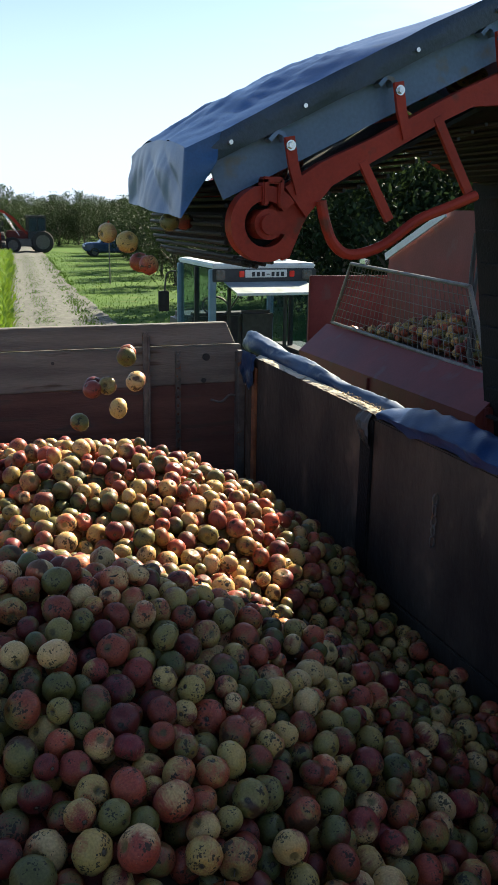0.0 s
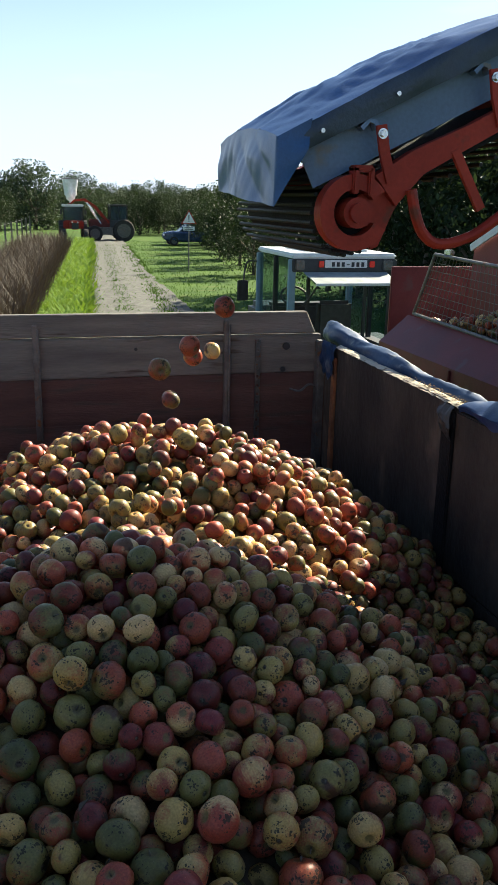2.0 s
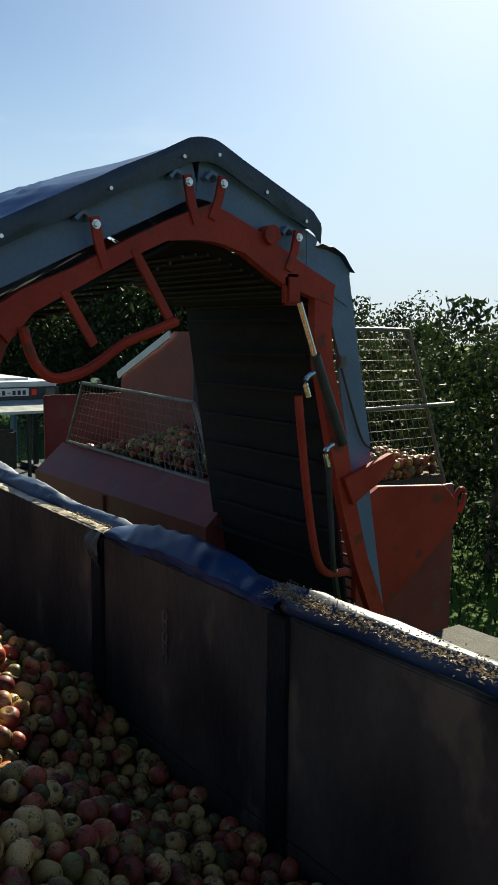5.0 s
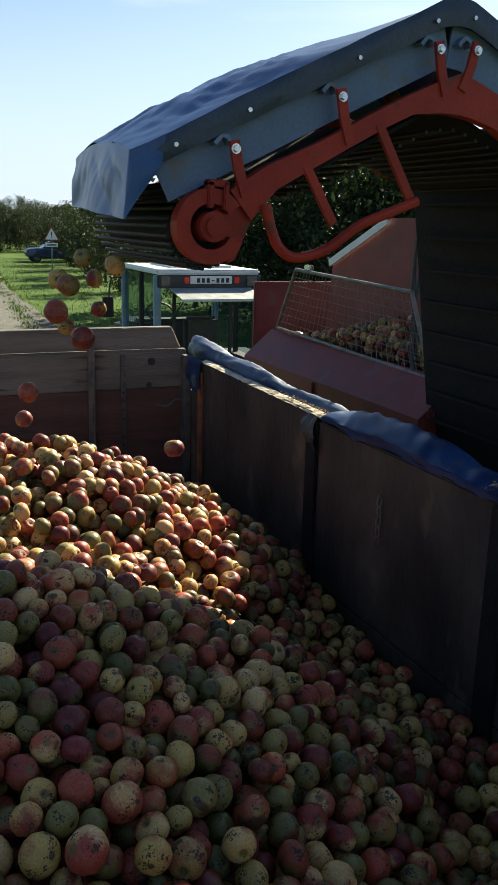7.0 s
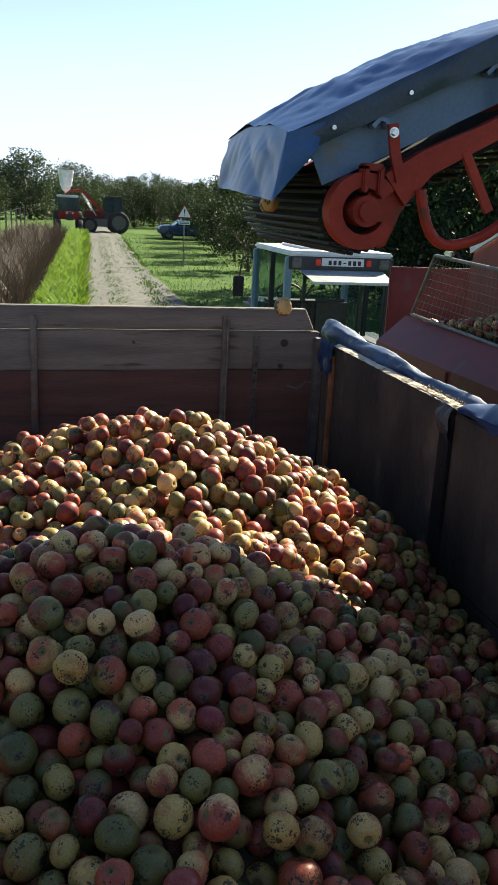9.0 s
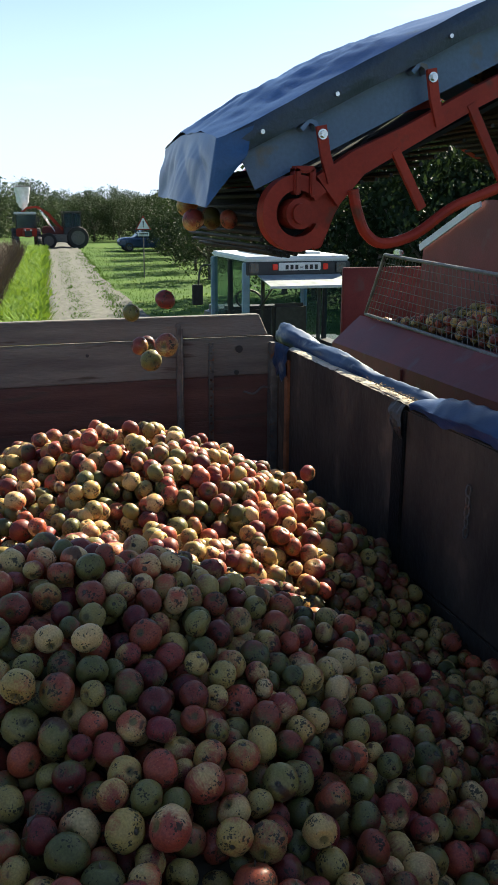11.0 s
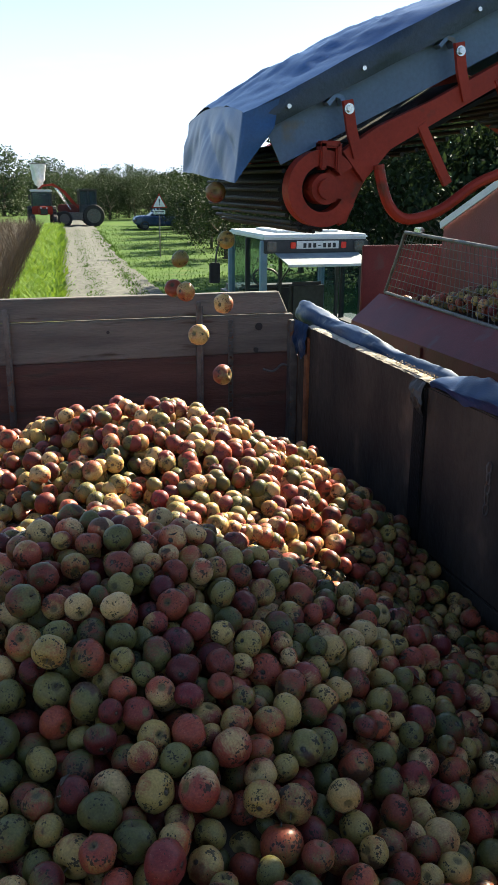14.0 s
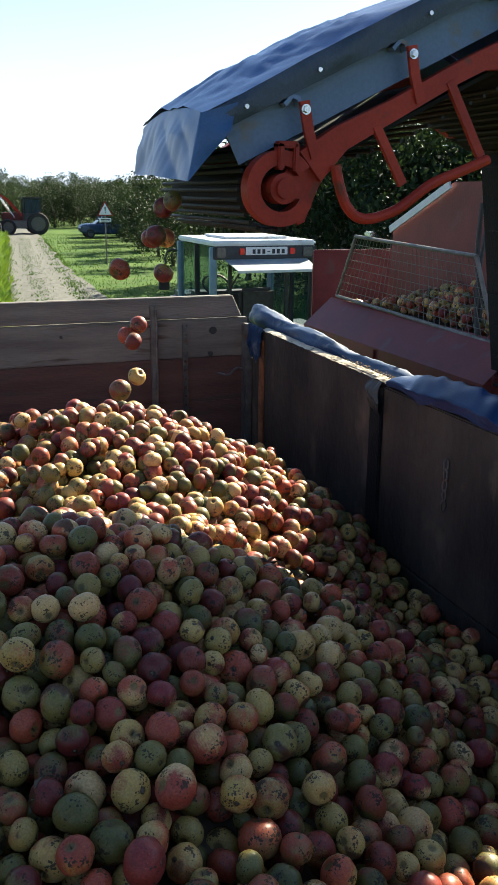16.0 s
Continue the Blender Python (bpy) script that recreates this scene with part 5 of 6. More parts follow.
# ---- tractor that pulls the harvester ----
def build_tractor():
    t = thing("tractor", "white and pale blue cab tractor in front of the harvester", "tractor", (2.145, 5.2, 0))
    W = 0.62
    roof = part("roof", one_box((-W - 0.02, -0.02, 2.425), (W + 0.02, 1.42, 2.485), 0.02), WHITE, t, "white cab roof", smooth=False)
    part("roof_hatch", one_box((-0.38, 0.3, 2.483), (0.42, 1.15, 2.515), 0.015), WHITE, roof)
    part("rear_visor", one_box((-W - 0.01, -0.02, 2.275), (W + 0.01, 0.03, 2.424), 0.01), VISOR, t, "dark panel under the roof")
    pl = part("number_plate", one_box((-0.245, -0.032, 2.325), (0.27, -0.021, 2.412), 0.004), PLATE, t, "white number plate")
    for k in range(7):
        x = -0.165 + k * 0.060
        if k == 3:
            box_z = (2.356, 2.366)
        else:
            box_z = (2.337, 2.388)
        part("plate_bar", one_box((x, -0.036, box_z[0]), (x + 0.036, -0.0325, box_z[1])), INK, pl)
    for x in (-0.290, 0.330):
        part("rear_lamp", one_box((x - 0.03, -0.045, 2.33), (x + 0.03, -0.021, 2.40), 0.006), LAMP_RED, t, "red rear lamp")
    part("work_lamp", one_box((0.46, -0.05, 2.30), (0.585, -0.021, 2.41), 0.01), WIRE, t)
    part("work_lamp", one_box((-0.60, -0.05, 2.30), (-0.49, -0.021, 2.41), 0.01), WIRE, t)
    for x in (-W, W):
        part("pillar", one_box((x - 0.04, 0.0, 1.35), (x + 0.04, 0.07, 2.416), 0.01), CABBLUE if x < 0 else BLACK, t)
        part("pillar", one_box((x - 0.04, 1.33, 1.35), (x + 0.04, 1.40, 2.416), 0.01), CABBLUE, t, "pale blue cab pillar")
        part("pillar", one_box((x - 0.03, 0.62, 1.35), (x + 0.03, 0.67, 2.416), 0.01), BLACK, t)
        g = part("side_window", one_box((x - 0.006, 0.07, 1.45), (x + 0.006, 1.33, 2.41)), GLASS, t)
        g.visible_shadow = False
    g = part("windscreen", one_box((-W + 0.04, 1.36, 1.45), (W - 0.04, 1.37, 2.41)), GLASS, t)
    g.visible_shadow = False
    for x in (-0.42, 0.28):
        part("rear_post", one_box((x - 0.018, 0.0, 1.35), (x + 0.018, 0.04, 2.316), 0.004), BLACK, t)
    rw = part("rear_window", plate([(-0.48, -0.03, 2.258), (0.50, -0.03, 2.258), (0.46, -0.44, 2.170), (-0.48, -0.44, 2.170)], 0.004, "z"), GLASS, t, "raised pale rear window")
    part("window_frame", one_box((-0.50, -0.47, 2.160), (0.48, -0.452, 2.190), 0.005), WHITE, rw)
    part("window_sheet", plate([(-0.50, -0.025, 2.268), (0.52, -0.025, 2.268), (0.47, -0.45, 2.178), (-0.49, -0.45, 2.178)], 0.01, "z"), PANEL, rw, "dusty pale window sheet")
    part("stay", one_rod((-0.44, -0.38, 2.17), (-0.46, 0.0, 1.90), 0.010), BLACK, rw)
    # interior
    part("seat", one_box((-0.22, 0.3, 1.30), (0.22, 0.75, 1.42), 0.04), BLACK, t)
    part("seat_back", one_box((-0.22, 0.22, 1.40), (0.22, 0.32, 1.92), 0.04), BLACK, t)
    ring = [(-0.28 + 0.17 * math.cos(k * math.pi / 12), 0.95 + 0.10 * math.sin(k * math.pi / 12), 1.90 + 0.11 * math.sin(k * math.pi / 12)) for k in range(25)]
    part("steering_wheel", tube(ring, 0.014, 8), BLACK, t)
    part("dashboard", one_box((-0.55, 1.05, 1.35), (0.4, 1.32, 1.80), 0.04), BLACK, t)
    part("cab_floor", one_box((-0.64, -0.02, 1.0), (0.64, 1.4, 1.35), 0.03), BLACK, t)
    part("mirror_arm", tube(curve_points([(-W - 0.02, 1.36, 2.3), (-W - 0.16, 1.42, 2.28), (-W - 0.2, 1.42, 1.98), (-W - 0.2, 1.42, 1.80)], 4), 0.012, 6), BLACK, t)
    part("mirror", one_box((-W - 0.28, 1.40, 1.80), (-W - 0.14, 1.44, 2.06), 0.01), BLACK, t)
    part("grab_rail", tube(curve_points([(W + 0.02, 0.02, 2.1), (W + 0.05, -0.06, 1.9), (W + 0.04, -0.05, 1.6), (W + 0.0, 0.0, 1.45)], 4), 0.014, 6), WIRE, t)
    part("bonnet", one_box((-0.32, 1.42, 1.0), (0.32, 3.1, 1.62), 0.08), VISOR, t)
    part("gearbox", one_box((-0.3, -0.2, 0.5), (0.3, 3.0, 1.0), 0.05), IRON, t)
    for x in (-0.72, 0.72):
        part("mudguard", one_box((x - 0.22, -0.25, 1.34), (x + 0.22, 1.0, 1.42), 0.04), VISOR, t)
        wheel(t, "rear_wheel", (x, 0.3, 0.62), 0.70, 0.40, WHITE)
        wheel(t, "front_wheel", (x * 0.95, 2.6, 0.38), 0.46, 0.28, WHITE)
    part("front_axle", one_box((-0.7, 2.52, 0.32), (0.7, 2.68, 0.55), 0.02), IRON, t)
    part("rear_axle", one_box((-0.7, 0.2, 0.50), (0.7, 0.4, 0.72), 0.02), IRON, t)
    return t


# ---- vehicles on the track, car and sign ----
def build_far_vehicles():
    # red tractor seen from the front with a white bag lifted behind it
    r = thing("red_tractor", "red and black tractor parked on the gravel track", "tractor", (2.75, 62.5, -0.08))
    part("bonnet", one_box((-0.33, -1.7, 0.95), (0.33, 0.0, 1.55), 0.1), RED, r)
    part("grille", one_box((-0.25, -1.73, 1.0), (0.25, -1.70, 1.42), 0.02), BLACK, r)
    for x in (-0.2, 0.2):
        part("headlight", one_rod((x, -1.75, 1.47), (x, -1.72, 1.47), 0.06, seg=12), WHITE, r)
    part("cab_body", one_box((-0.75, 0.0, 0.95), (0.75, 1.4, 1.55), 0.06), RED, r)
    g = part("cab_glass", one_box((-0.70, 0.03, 1.55), (0.70, 1.35, 2.55), 0.04), CARGLASS, r)
    part("roof", one_box((-0.80, -0.05, 2.55), (0.80, 1.45, 2.72), 0.06), WHITE, r, "pale cab roof")
    for x in (-0.72, 0.72):
        part("pillar", one_box((x - 0.04, -0.01, 1.5), (x + 0.04, 0.06, 2.56), 0.01), BLACK, r)
        wheel(r, "rear_wheel", (x * 1.15, 0.8, 0.78), 0.8, 0.45, RED)
        wheel(r, "front_wheel", (x * 1.1, -1.3, 0.48), 0.5, 0.32, RED)
        part("mirror", one_box((x * 1.25 - 0.08, -0.1, 2.0), (x * 1.25 + 0.08, -0.06, 2.35), 0.01), BLACK, r)
        part("mirror_stay", one_rod((x * 1.25, -0.08, 2.3), (x * 0.98, 0.0, 2.45), 0.015, seg=6), BLACK, r)
    # loader tractor seen from the side
    b = thing("loader_tractor", "dark tractor with a raised red front loader", "tractor", (5.9, 64.2, -0.08))
    part("bonnet", one_box((-1.9, -0.35, 1.05), (-0.2, 0.35, 1.65), 0.1), DUSTY_RED, b)
    part("cab_body", one_box((-0.3, -0.7, 1.0), (1.05, 0.7, 1.6), 0.06), VISOR, b)
    part("cab_glass", one_box((-0.25, -0.66, 1.6), (0.98, 0.66, 2.62), 0.04), CARGLASS, b)
    for x in (-0.27, 0.38, 1.0):
        for y in (-0.69, 0.69):
            part("pillar", one_box((x - 0.035, y - 0.03, 1.55), (x + 0.035, y + 0.03, 2.64), 0.008), BLACK, b)
    part("roof", one_box((-0.36, -0.76, 2.63), (1.08, 0.76, 2.78), 0.05), BLACK, b)
    for y in (-0.75, 0.75):
        wheel(b, "rear_wheel", (0.72, y, 0.82), 0.86, 0.45, IRON, "y")
        wheel(b, "front_wheel", (-1.5, y, 0.58), 0.62, 0.34, IRON, "y")
        part("loader_beam", strip([(-0.4, 1.4), (-1.4, 2.6), (-2.2, 3.1), (-3.0, 3.0), (-3.3, 2.7)], 0.07, 0.1, y - 0.05), RED, b, "red loader beam")
        part("loader_ram", one_rod((-1.0, y, 1.3), (-2.0, y, 2.9), 0.045, seg=8), STEEL, b)
    part("loader_cross", one_rod((-3.2, -0.8, 2.8), (-3.2, 0.8, 2.8), 0.06, seg=8), RED, b)
    part("axle", one_box((-1.6, -0.7, 0.5), (0.8, 0.7, 1.06), 0.05), IRON, b)
    # lifted bag, hanging from the loader
    def bag(u, v):
        a = u * 2 * math.pi
        prof = [0.10, 0.30, 0.42, 0.44, 0.46, 0.55, 0.62][min(6, int(v * 6.999))]
        rr = prof * (1 + 0.12 * math.sin(4 * a + v * 5))
        return (2.72 + rr * math.cos(a), 64.4 + rr * math.sin(a), 2.75 + 1.75 * v + 0.05 * math.sin(3 * a))
    bg = part("bulk_bag", sheet(24, 12, bag), BAGWHITE, smooth=True)
    tagged(bg, "white bulk bag lifted on the front loader", "bulk bag")
    fk = thing("bag_frame", "dark steel frame that spreads the lifted bag", "frame", (2.72, 64.4, 4.5))
    for x in (-0.6, 0.6):
        part("bar", one_rod((x, -0.6, 0), (x, 0.6, 0), 0.035, seg=8), IRON, fk)
    for y in (-0.6, 0.6):
        part("bar", one_rod((-0.6, y, 0), (0.6, y, 0), 0.035, seg=8), IRON, fk)
    part("hanger", one_rod((0.6, 0, 0), (-0.02, 0, -1.4), 0.04, seg=8), IRON, fk)
    # parked car
    c = thing("car", "dark blue estate car parked on the grass", "car", (10.85, 58.5, -0.06))
    def body(u, v):
        xs = -2.05 + 4.1 * u
        a = v * 2 * math.pi
        ends = min(1, (1 - abs(2 * u - 1) ** 6) ** 0.5 + 0.05)
        return (xs, 0.84 * ends * max(-1, min(1, 1.25 * math.cos(a))), 0.62 + 0.36 * ends * max(-1, min(1, 1.3 * math.sin(a))))
    part("body", sheet(40, 28, body), CARBLUE, c, smooth=True)
    part("cabin", plate([(-0.95, -0.68, 0.95), (1.95, -0.68, 0.95), (1.75, -0.62, 1.48), (-0.25, -0.62, 1.50)], 1.3, "y", 0.06), CARGLASS, c)
    part("roof", one_box((-0.30, -0.64, 1.485), (1.72, 0.64, 1.55), 0.03), CARBLUE, c)
    for x in (-0.55, 0.5, 1.35):
        for y in (-0.69, 0.64):
            part("pillar", one_box((x - 0.04, y, 0.95), (x + 0.04, y + 0.05, 1.5), 0.01), CARBLUE, c)
    for x in (-1.3, 1.3):
        for y in (-0.75, 0.75):
            wheel(c, "wheel", (x, y, 0.31), 0.33, 0.2, WIRE, "y")
    part("headlight", one_box((-2.05, -0.7, 0.66), (-1.95, -0.4, 0.78), 0.03), WHITE, c)
    # warning sign
    s = thing("road_sign", "triangular red and white warning sign on a pole", "sign", (5.98, 34.0, 0))
    part("pole", one_rod((0, 0.03, -0.1), (0, 0.03, 2.62), 0.03, seg=10), WIRE, s)
    tri = part("sign_face", plate([(-0.36, 0, 2.06), (0.36, 0, 2.06), (0, 0, 2.68)], 0.012, "y"), RED, s, "red-bordered triangle")
    part("sign_field", plate([(-0.28, -0.005, 2.10), (0.28, -0.005, 2.10), (0, -0.005, 2.585)], 0.004, "y"), PLATE, tri)
    bm = plate([(-0.028, -0.010, 2.43), (0.028, -0.010, 2.43), (0.016, -0.010, 2.24), (-0.016, -0.010, 2.24)], 0.004, "y")
    box(bm, (-0.02, -0.010, 2.165), (0.02, -0.006, 2.21))
    part("exclamation_mark", bm, INK, tri)
    sub = part("sub_plate", one_box((-0.26, 0.0, 1.78), (0.26, 0.012, 1.95), 0.003), PLATE, s, "small white plate with writing")
    for k in range(2):
        part("text_bar", one_box((-0.2, -0.004, 1.82 + 0.06 * k), (0.2, -0.001, 1.85 + 0.06 * k)), INK, sub)
    # fence posts behind the weeds
    f = thing("fence", "old wooden post and wire fence behind dry weeds", "fence", (0, 0, 0))
    bm0 = None
    for k in range(12):
        y = 22 + k * 3.6
        ob = part("post", one_box((-0.05, -0.05, -0.1), (0.05, 0.05, 1.75), 0.012), WOOD, f) if bm0 is None else new("post", bm0)
        bm0 = ob.data
        ob.parent = f
        ob.location = (track_x(y) - 5.6, y, 0)
    for z in (0.7, 1.2, 1.65):
        part("wire", one_rod((track_x(22) - 5.6, 22, z), (track_x(61.6) - 5.6, 61.6, z), 0.006, seg=5), WIRE, f)


build_ground()
build_verge()
build_trees()
build_trailer()
build_trailer_tarps()
NEAR_APPLES = build_apples()
MACHINE = Matrix.Translation((-0.115, -0.322, 0.243)) @ Matrix.Scale(0.92, 4)
HARVESTER = build_harvester()
build_hopper_apples()
FLAP = build_cover()
build_tractor()
build_far_vehicles()


# ---- what moves ----
FALL_COUNT = [0]
FALL_RNG = random.Random(21)


def fall(t, spots):
    """Apples that are in the air at t: each rides up the belt, drops off its end and comes to rest on the heap."""
    for x, y, z in spots:
        i = FALL_COUNT[0]
        FALL_COUNT[0] += 1
        rng = FALL_RNG
        r = rng.uniform(0.025, 0.032)
        ob = new("apple", NEAR_APPLES[i % 6])
        ob.scale = (r / 0.03,) * 3
        tagged(ob, "ripe apple dropping from the elevator onto the heap", "apple", "apples dropping from the elevator")
        spin = [rng.uniform(-160, 160) for _ in range(3)]
        a0 = [rng.uniform(0, 360) for _ in range(3)]
        z0, v0, g, x0 = 3.03, 0.25, 9.81, -0.70
        dt = (-v0 + math.sqrt(v0 * v0 + 2 * g * max(0.0, z0 - z))) / g
        dt = max(dt, (x0 - x) / 1.8, 0.05)
        v0 = (z0 - z - 0.5 * g * dt * dt) / dt
        vx = (x - x0) / dt
        go = t - dt
        def at(s, px, py, pz, turn):
            return (s, pose(px, py, pz, *(a0[k] + spin[k] * turn for k in range(3))))
        rest_x = min(max(x + rng.gauss(0.08, 0.22), -1.7), -0.35)
        rest_y = min(max(y + rng.gauss(0.0, 0.22), -1.95), -0.7)
        ground = heap_height(x - 0.02, y) + 0.6 * r
        if z < ground:
            ground = z - 0.01
        land = go + (-v0 + math.sqrt(v0 * v0 + 2 * g * (z0 - ground))) / g
        # along the belt: trough, tower, knee, arm, end of the belt
        way = [(0.0, (x0, z0)), (0.10, (x0 + 0.10, z0 + 0.07)), (1.1, (0.014, 3.45)), (1.75, (0.55, 3.27)), (3.9, (0.90, 1.58)), (4.3, (1.10, 0.95 + 0.3 * rng.random()))]
        rows = []
        park = (0.97 + 0.45 * rng.random(), 0.84 + 0.65 * rng.random())
        for back, (px, pz) in way:
            s = go - back
            if s > 0.02:
                rows.append(at(s, px, y, pz, -back * 0.2))
        rows.reverse()
        if go - 4.3 > 0.6:
            rows = [at(0.0, park[0], y, park[1], -1.2), at(go - 4.8, park[0], y, park[1], -1.2)] + rows if go - 4.8 > 0.05 else [at(0.0, park[0], y, park[1], -1.2)] + rows
        elif go > 0.02:
            # already on its way at the start
            for (b1, p1), (b2, p2) in zip(way, way[1:]):
                if b1 <= go <= b2:
                    u = (go - b1) / (b2 - b1)
                    rows = [at(0.0, p1[0] + (p2[0] - p1[0]) * u, y, p1[1] + (p2[1] - p1[1]) * u, -go * 0.2)] + rows
                    break
            else:
                rows = [at(0.0, park[0], y, park[1], -1.2)] + rows
        steps = 7
        for k in range(1, steps + 1):
            s = go + (land - go) * k / steps
            d = s - go
            if s > 0.02 or abs(s) <= 0.02:
                rows.append(at(max(s, 0.0), x0 + vx * d, y, z0 - v0 * d - 0.5 * g * d * d, d * 2))
        if go <= 0.02 and (not rows or rows[0][0] > 0.0):
            d = -go
            rows = [at(0.0, x0 + vx * d, y, z0 - v0 * d - 0.5 * g * d * d, d * 2)] + rows
        lx = x0 + vx * (land - go)
        for f1, hop in ((0.35, 0.035), (0.7, 0.012), (1.0, 0.0)):
            px, py = lx + (rest_x - lx) * f1, y + (rest_y - y) * f1
            rows.append(at(land + 0.45 * f1, px, py, heap_height(px, py) + 0.45 * r + hop, 0.9 + f1))
        clean = []
        for row in rows:
            if not clean or frame(row[0]) > frame(clean[-1][0]):
                clean.append(row)
        if clean[-1][0] < 16.0:
            clean.append((16.2, clean[-1][1]))
        walk(ob, clean)


def motions():
    swing = ((0.0, 15), (0.5, 40), (1.0, 5), (1.5, 50), (2.0, 7), (2.5, 15), (3.0, 15), (3.5, 20), (4.2, 12), (5.2, 30), (6.3, 14), (7.0, 20), (7.5, 13), (8.0, 18), (9.2, 35), (10.5, 22), (11.0, 32), (11.5, 12), (12.0, 10), (12.5, 12), (13.0, 15), (13.5, 18), (14.0, 25), (14.5, 12), (15.0, 10), (15.5, 55), (16.0, 40))
    base = FLAP.location.copy()
    walk(FLAP, [(t, pose(*base, 0, (a - 15) * 0.34, 0)) for t, a in swing])
    fall(0.0, [(-1.01, -1.75, 2.97), (-0.97, -1.8, 2.95), (-0.91, -1.68, 2.89), (-0.91, -1.78, 2.89), (-0.86, -1.81, 3.0), (-0.78, -1.68, 3.0), (-0.91, -1.47, 2.59), (-0.93, -1.52, 2.56), (-1.02, -1.53, 2.52), (-1.04, -1.75, 2.52), (-0.97, -1.63, 2.47), (-0.95, -1.73, 2.53), (-1.09, -1.77, 2.51), (-1.11, -1.8, 2.48)])
    fall(0.5, [(-1.08, -1.75, 2.8), (-0.81, -1.47, 2.94), (-0.77, -1.51, 2.92), (-0.72, -1.52, 2.98), (-0.98, -1.52, 2.53), (-1.17, -1.76, 2.5)])
    fall(1.0, [(-0.91, -1.72, 2.98), (-0.85, -1.59, 2.98), (-0.78, -1.55, 2.98), (-0.85, -1.5, 2.92), (-0.8, -1.49, 2.92), (-0.91, -1.81, 2.89), (-0.8, -1.6, 2.89), (-0.91, -1.57, 2.81), (-0.9, -1.64, 2.69), (-1.2, -1.77, 2.61), (-1.03, -1.65, 2.69), (-1.02, -1.8, 2.71), (-0.99, -1.47, 2.6), (-0.93, -1.49, 2.6), (-0.9, -1.62, 2.63), (-1.08, -1.72, 2.57), (-0.98, -1.48, 2.5), (-1.01, -1.61, 2.46)])
    fall(1.5, [(-0.85, -1.49, 2.99), (-0.77, -1.5, 3.01), (-0.76, -1.64, 2.97), (-0.94, -1.67, 2.94), (-0.87, -1.6, 2.94), (-0.81, -1.67, 2.91), (-0.88, -1.78, 2.88), (-0.8, -1.72, 2.86), (-0.87, -1.51, 2.84), (-0.89, -1.82, 2.93), (-0.99, -1.82, 2.74), (-0.96, -1.59, 2.58), (-1.05, -1.73, 2.54), (-1.04, -1.63, 2.48), (-0.99, -1.65, 2.48), (-1.08, -1.7, 2.44), (-0.87, -1.44, 2.36), (-0.75, -1.76, 2.35)])
    fall(2.0, [(-0.93, -1.67, 2.69), (-1.03, -1.76, 2.65), (-0.94, -1.59, 2.56), (-1.11, -1.73, 2.57), (-1.06, -1.7, 2.52), (-1.0, -1.54, 2.49), (-1.07, -1.71, 2.49)])
    fall(2.5, [(-0.87, -1.62, 3.01), (-0.87, -1.48, 2.97), (-0.88, -1.8, 3.0), (-0.83, -1.82, 3.03), (-0.88, -1.75, 2.96), (-0.75, -1.53, 2.93), (-0.79, -1.59, 2.87), (-0.75, -1.75, 2.84), (-1.15, -1.71, 2.53), (-1.07, -1.77, 2.53), (-0.94, -1.66, 2.49), (-1.08, -1.82, 2.5)])
    fall(3.0, [(-0.94, -1.56, 2.92), (-0.87, -1.48, 2.91), (-0.81, -1.46, 2.91), (-0.78, -1.55, 2.86), (-0.81, -1.46, 2.8), (-1.06, -1.83, 2.81), (-0.94, -1.72, 2.81), (-0.94, -1.45, 2.74), (-0.92, -1.53, 2.74), (-0.89, -1.68, 2.76), (-0.88, -1.46, 2.64)])
    fall(3.5, [(-0.7, -1.59, 3.1), (-0.72, -1.51, 3.0)])
    fall(7.0, [(-0.82, -1.72, 2.91), (-0.96, -1.76, 2.88), (-0.89, -1.66, 2.83), (-1.0, -1.79, 2.82), (-1.01, -1.69, 2.82), (-0.82, -1.46, 2.74), (-0.96, -1.71, 2.75), (-0.94, -1.84, 2.75), (-1.02, -1.82, 2.78), (-1.09, -1.77, 2.56), (-1.06, -1.53, 2.45), (-0.65, -1.69, 2.31)])
    fall(7.5, [(-0.88, -1.72, 2.86), (-0.99, -1.8, 2.77), (-0.84, -1.45, 2.75), (-0.85, -1.67, 2.76), (-0.94, -1.76, 2.73)])
    fall(8.0, [(-0.99, -1.82, 2.87), (-1.03, -1.82, 2.69), (-0.9, -1.77, 2.43)])
    fall(10.5, [(-0.82, -1.57, 3.02), (-0.84, -1.78, 3.03), (-0.82, -1.82, 3.06), (-0.72, -1.64, 3.07), (-0.79, -1.74, 2.99), (-0.64, -1.44, 3.02), (-1.2, -1.79, 2.69), (-1.03, -1.63, 2.67), (-1.0, -1.53, 2.6), (-0.96, -1.68, 2.63), (-1.13, -1.44, 2.55)])
    fall(11.0, [(-0.89, -1.65, 3.0), (-0.87, -1.74, 2.98), (-0.81, -1.68, 2.97), (-0.81, -1.83, 2.96), (-1.01, -1.67, 2.76), (-0.93, -1.74, 2.8), (-0.95, -1.48, 2.61), (-0.99, -1.51, 2.57), (-0.97, -1.64, 2.59), (-0.98, -1.83, 2.61)])
    fall(11.5, [(-0.92, -1.74, 3.01), (-0.83, -1.74, 3.0), (-0.79, -1.76, 3.0), (-0.91, -1.75, 2.94), (-0.79, -1.49, 2.94), (-0.89, -1.78, 2.91), (-1.06, -1.82, 2.68), (-0.84, -1.47, 2.63), (-1.03, -1.61, 2.6), (-0.95, -1.44, 2.58), (-1.06, -1.68, 2.57), (-0.82, -1.48, 2.5), (-1.06, -1.58, 2.5), (-0.98, -1.52, 2.43), (-0.93, -1.54, 2.45)])
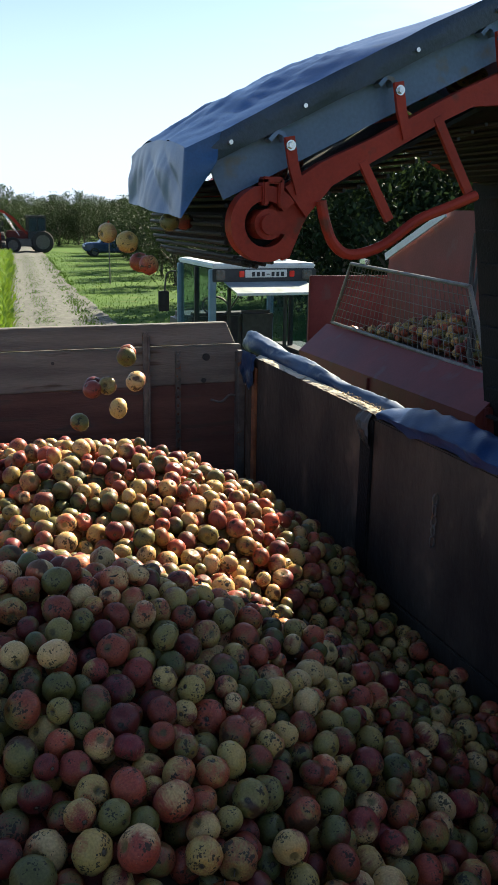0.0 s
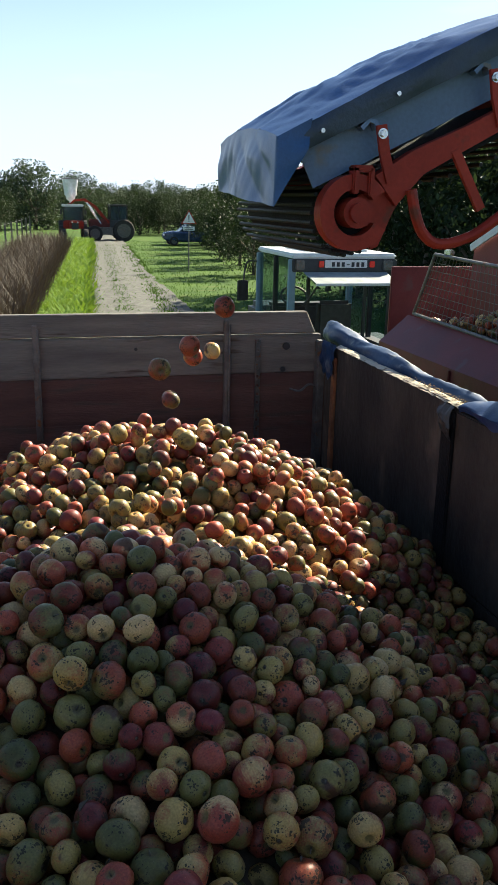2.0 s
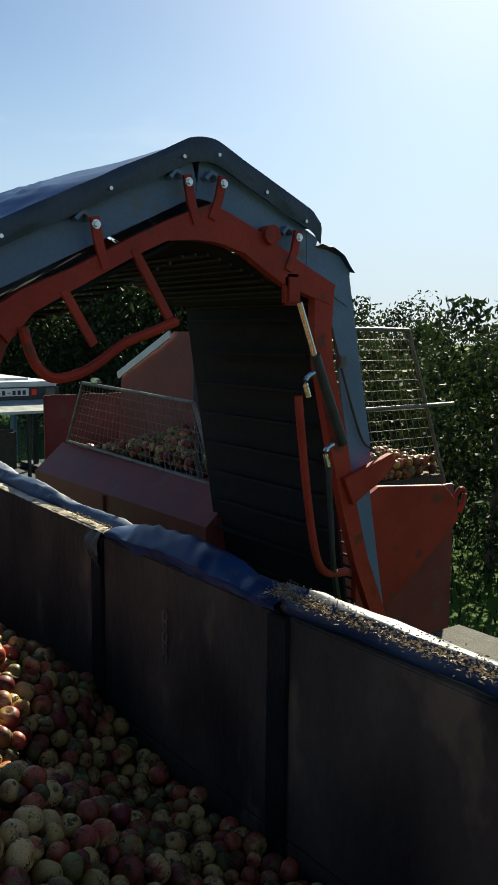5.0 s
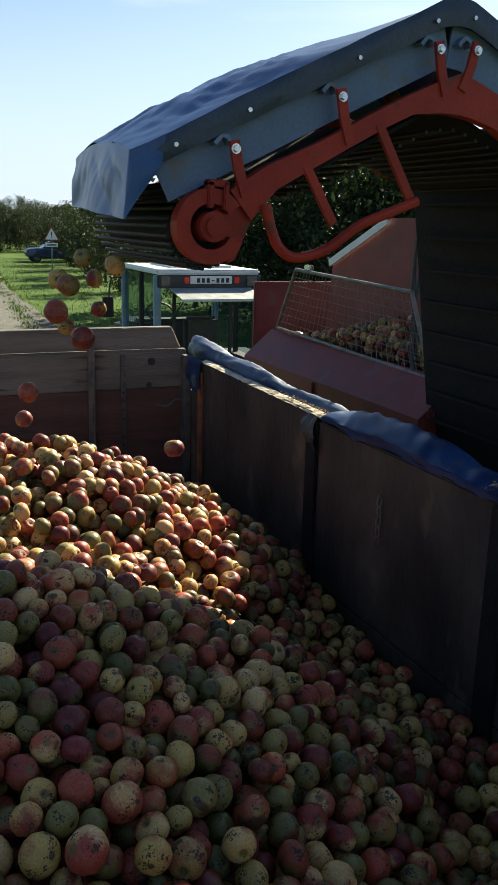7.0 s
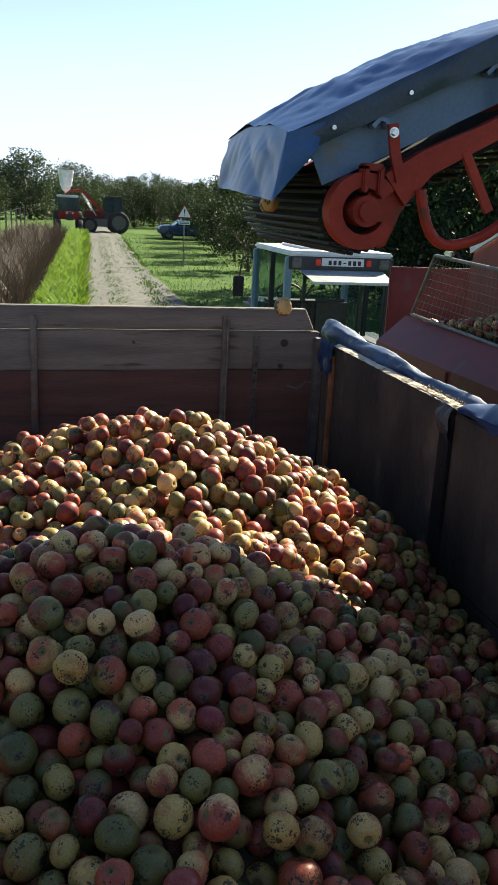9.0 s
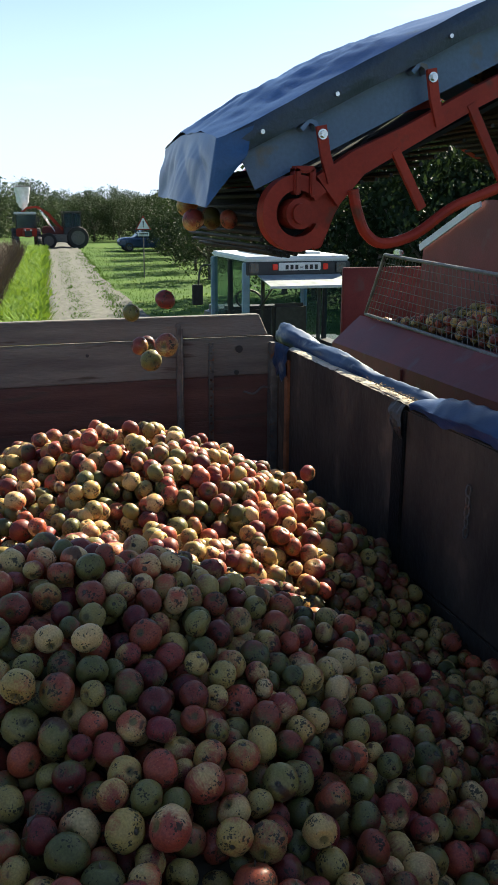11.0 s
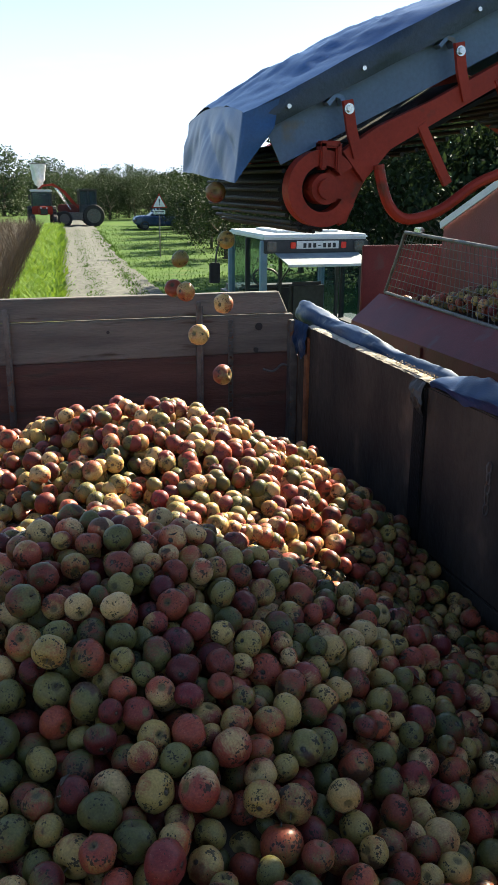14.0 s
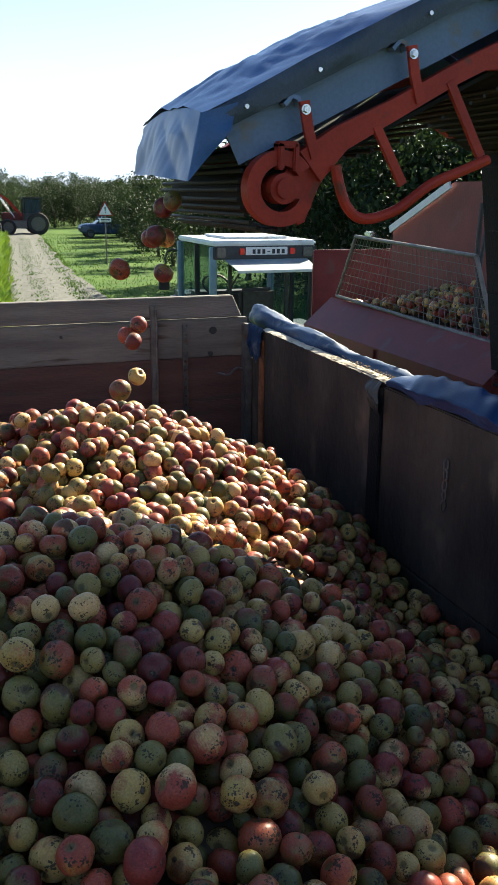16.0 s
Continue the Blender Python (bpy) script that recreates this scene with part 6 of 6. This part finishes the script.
    fall(12.0, [(-0.84, -1.64, 3.02), (-0.83, -1.8, 3.0), (-0.91, -1.76, 2.95), (-0.8, -1.49, 2.96), (-0.74, -1.48, 2.93), (-0.89, -1.47, 2.9), (-0.9, -1.71, 2.9), (-0.95, -1.58, 2.85), (-0.89, -1.52, 2.83), (-0.85, -1.58, 2.82), (-1.08, -1.51, 2.54), (-1.04, -1.63, 2.47), (-0.96, -1.58, 2.46), (-0.93, -1.57, 2.42), (-0.6, -1.73, 2.24), (-0.41, -1.47, 2.15)])
    fall(12.5, [(-0.9, -1.46, 2.9), (-0.91, -1.81, 2.91), (-0.77, -1.45, 2.88), (-0.91, -1.46, 2.84), (-0.9, -1.57, 2.82), (-0.98, -1.82, 2.81), (-0.97, -1.48, 2.77), (-0.9, -1.79, 2.79), (-0.89, -1.45, 2.73), (-0.79, -1.57, 2.88), (-1.18, -1.82, 2.64), (-1.15, -1.77, 2.49)])
    fall(13.0, [(-0.92, -1.59, 2.81), (-0.86, -1.61, 2.78), (-0.9, -1.54, 2.74), (-0.97, -1.47, 2.46), (-0.9, -1.75, 2.41)])
    fall(13.5, [(-1.07, -1.84, 2.94), (-0.82, -1.47, 2.94), (-0.97, -1.83, 2.84), (-1.05, -1.49, 2.69), (-1.04, -1.79, 2.78), (-0.98, -1.52, 2.71), (-0.9, -1.53, 2.67), (-0.89, -1.49, 2.62), (-1.02, -1.62, 2.57), (-0.71, -1.49, 2.67)])
    fall(14.0, [(-0.84, -1.76, 3.0), (-0.8, -1.57, 2.83), (-0.99, -1.71, 2.77), (-0.95, -1.48, 2.67), (-0.92, -1.53, 2.67), (-0.83, -1.65, 2.65), (-0.9, -1.63, 2.56), (-0.89, -1.83, 2.42)])
    fall(14.5, [(-0.92, -1.83, 2.97), (-0.82, -1.6, 2.94), (-0.82, -1.64, 2.98), (-0.72, -1.49, 2.98), (-1.01, -1.6, 2.65), (-0.96, -1.78, 2.68), (-0.98, -1.69, 2.55), (-0.92, -1.53, 2.49)])
    fall(15.0, [(-0.79, -1.63, 2.94), (-0.96, -1.84, 2.59)])
    fall(15.5, [(-0.91, -1.5, 2.98), (-0.85, -1.51, 3.0), (-0.92, -1.81, 2.96), (-0.82, -1.62, 2.99), (-0.98, -1.69, 2.9), (-0.78, -1.53, 2.93), (-0.96, -1.72, 2.73), (-1.02, -1.75, 2.7), (-1.09, -1.65, 2.63), (-0.93, -1.45, 2.59), (-0.98, -1.8, 2.62), (-1.13, -1.79, 2.58), (-1.04, -1.59, 2.52), (-1.06, -1.49, 2.44), (-1.01, -1.64, 2.46)])
    fall(16.0, [(-0.83, -1.67, 2.98), (-0.85, -1.5, 2.93), (-0.88, -1.53, 2.86), (-0.92, -1.81, 2.9), (-0.83, -1.49, 2.85), (-0.89, -1.76, 2.81), (-1.02, -1.72, 2.79), (-0.92, -1.51, 2.62), (-0.98, -1.67, 2.57), (-0.98, -1.52, 2.51), (-1.03, -1.77, 2.49), (-0.93, -1.49, 2.43)])
    fall(4.3, [(-0.94, -1.62, 2.84), (-0.85, -1.48, 2.86), (-0.75, -1.65, 2.94)])
    fall(4.8, [(-0.94, -1.78, 2.96), (-0.83, -1.81, 2.52), (-0.8, -1.51, 2.52)])
    fall(5.3, [(-0.82, -1.47, 2.56), (-0.76, -1.79, 2.41), (-0.95, -1.45, 2.53)])
    fall(5.8, [(-0.89, -1.51, 2.51), (-0.85, -1.48, 2.59), (-0.75, -1.57, 2.79)])
    fall(6.2, [(-0.82, -1.76, 2.51), (-0.97, -1.65, 2.5), (-0.8, -1.68, 2.46)])
    fall(6.6, [(-0.78, -1.82, 2.41), (-0.86, -1.47, 2.81), (-0.92, -1.81, 2.89)])
    fall(8.6, [(-0.76, -1.72, 2.54), (-0.92, -1.46, 2.48), (-0.78, -1.69, 2.95)])
    fall(9.1, [(-0.84, -1.46, 2.87), (-0.77, -1.67, 2.46), (-1.0, -1.67, 2.88)])
    fall(9.6, [(-0.98, -1.59, 2.54), (-0.85, -1.73, 2.86), (-0.76, -1.74, 2.52)])
    fall(10.0, [(-0.96, -1.77, 2.57), (-0.92, -1.69, 2.93), (-0.92, -1.75, 2.93)])


motions()
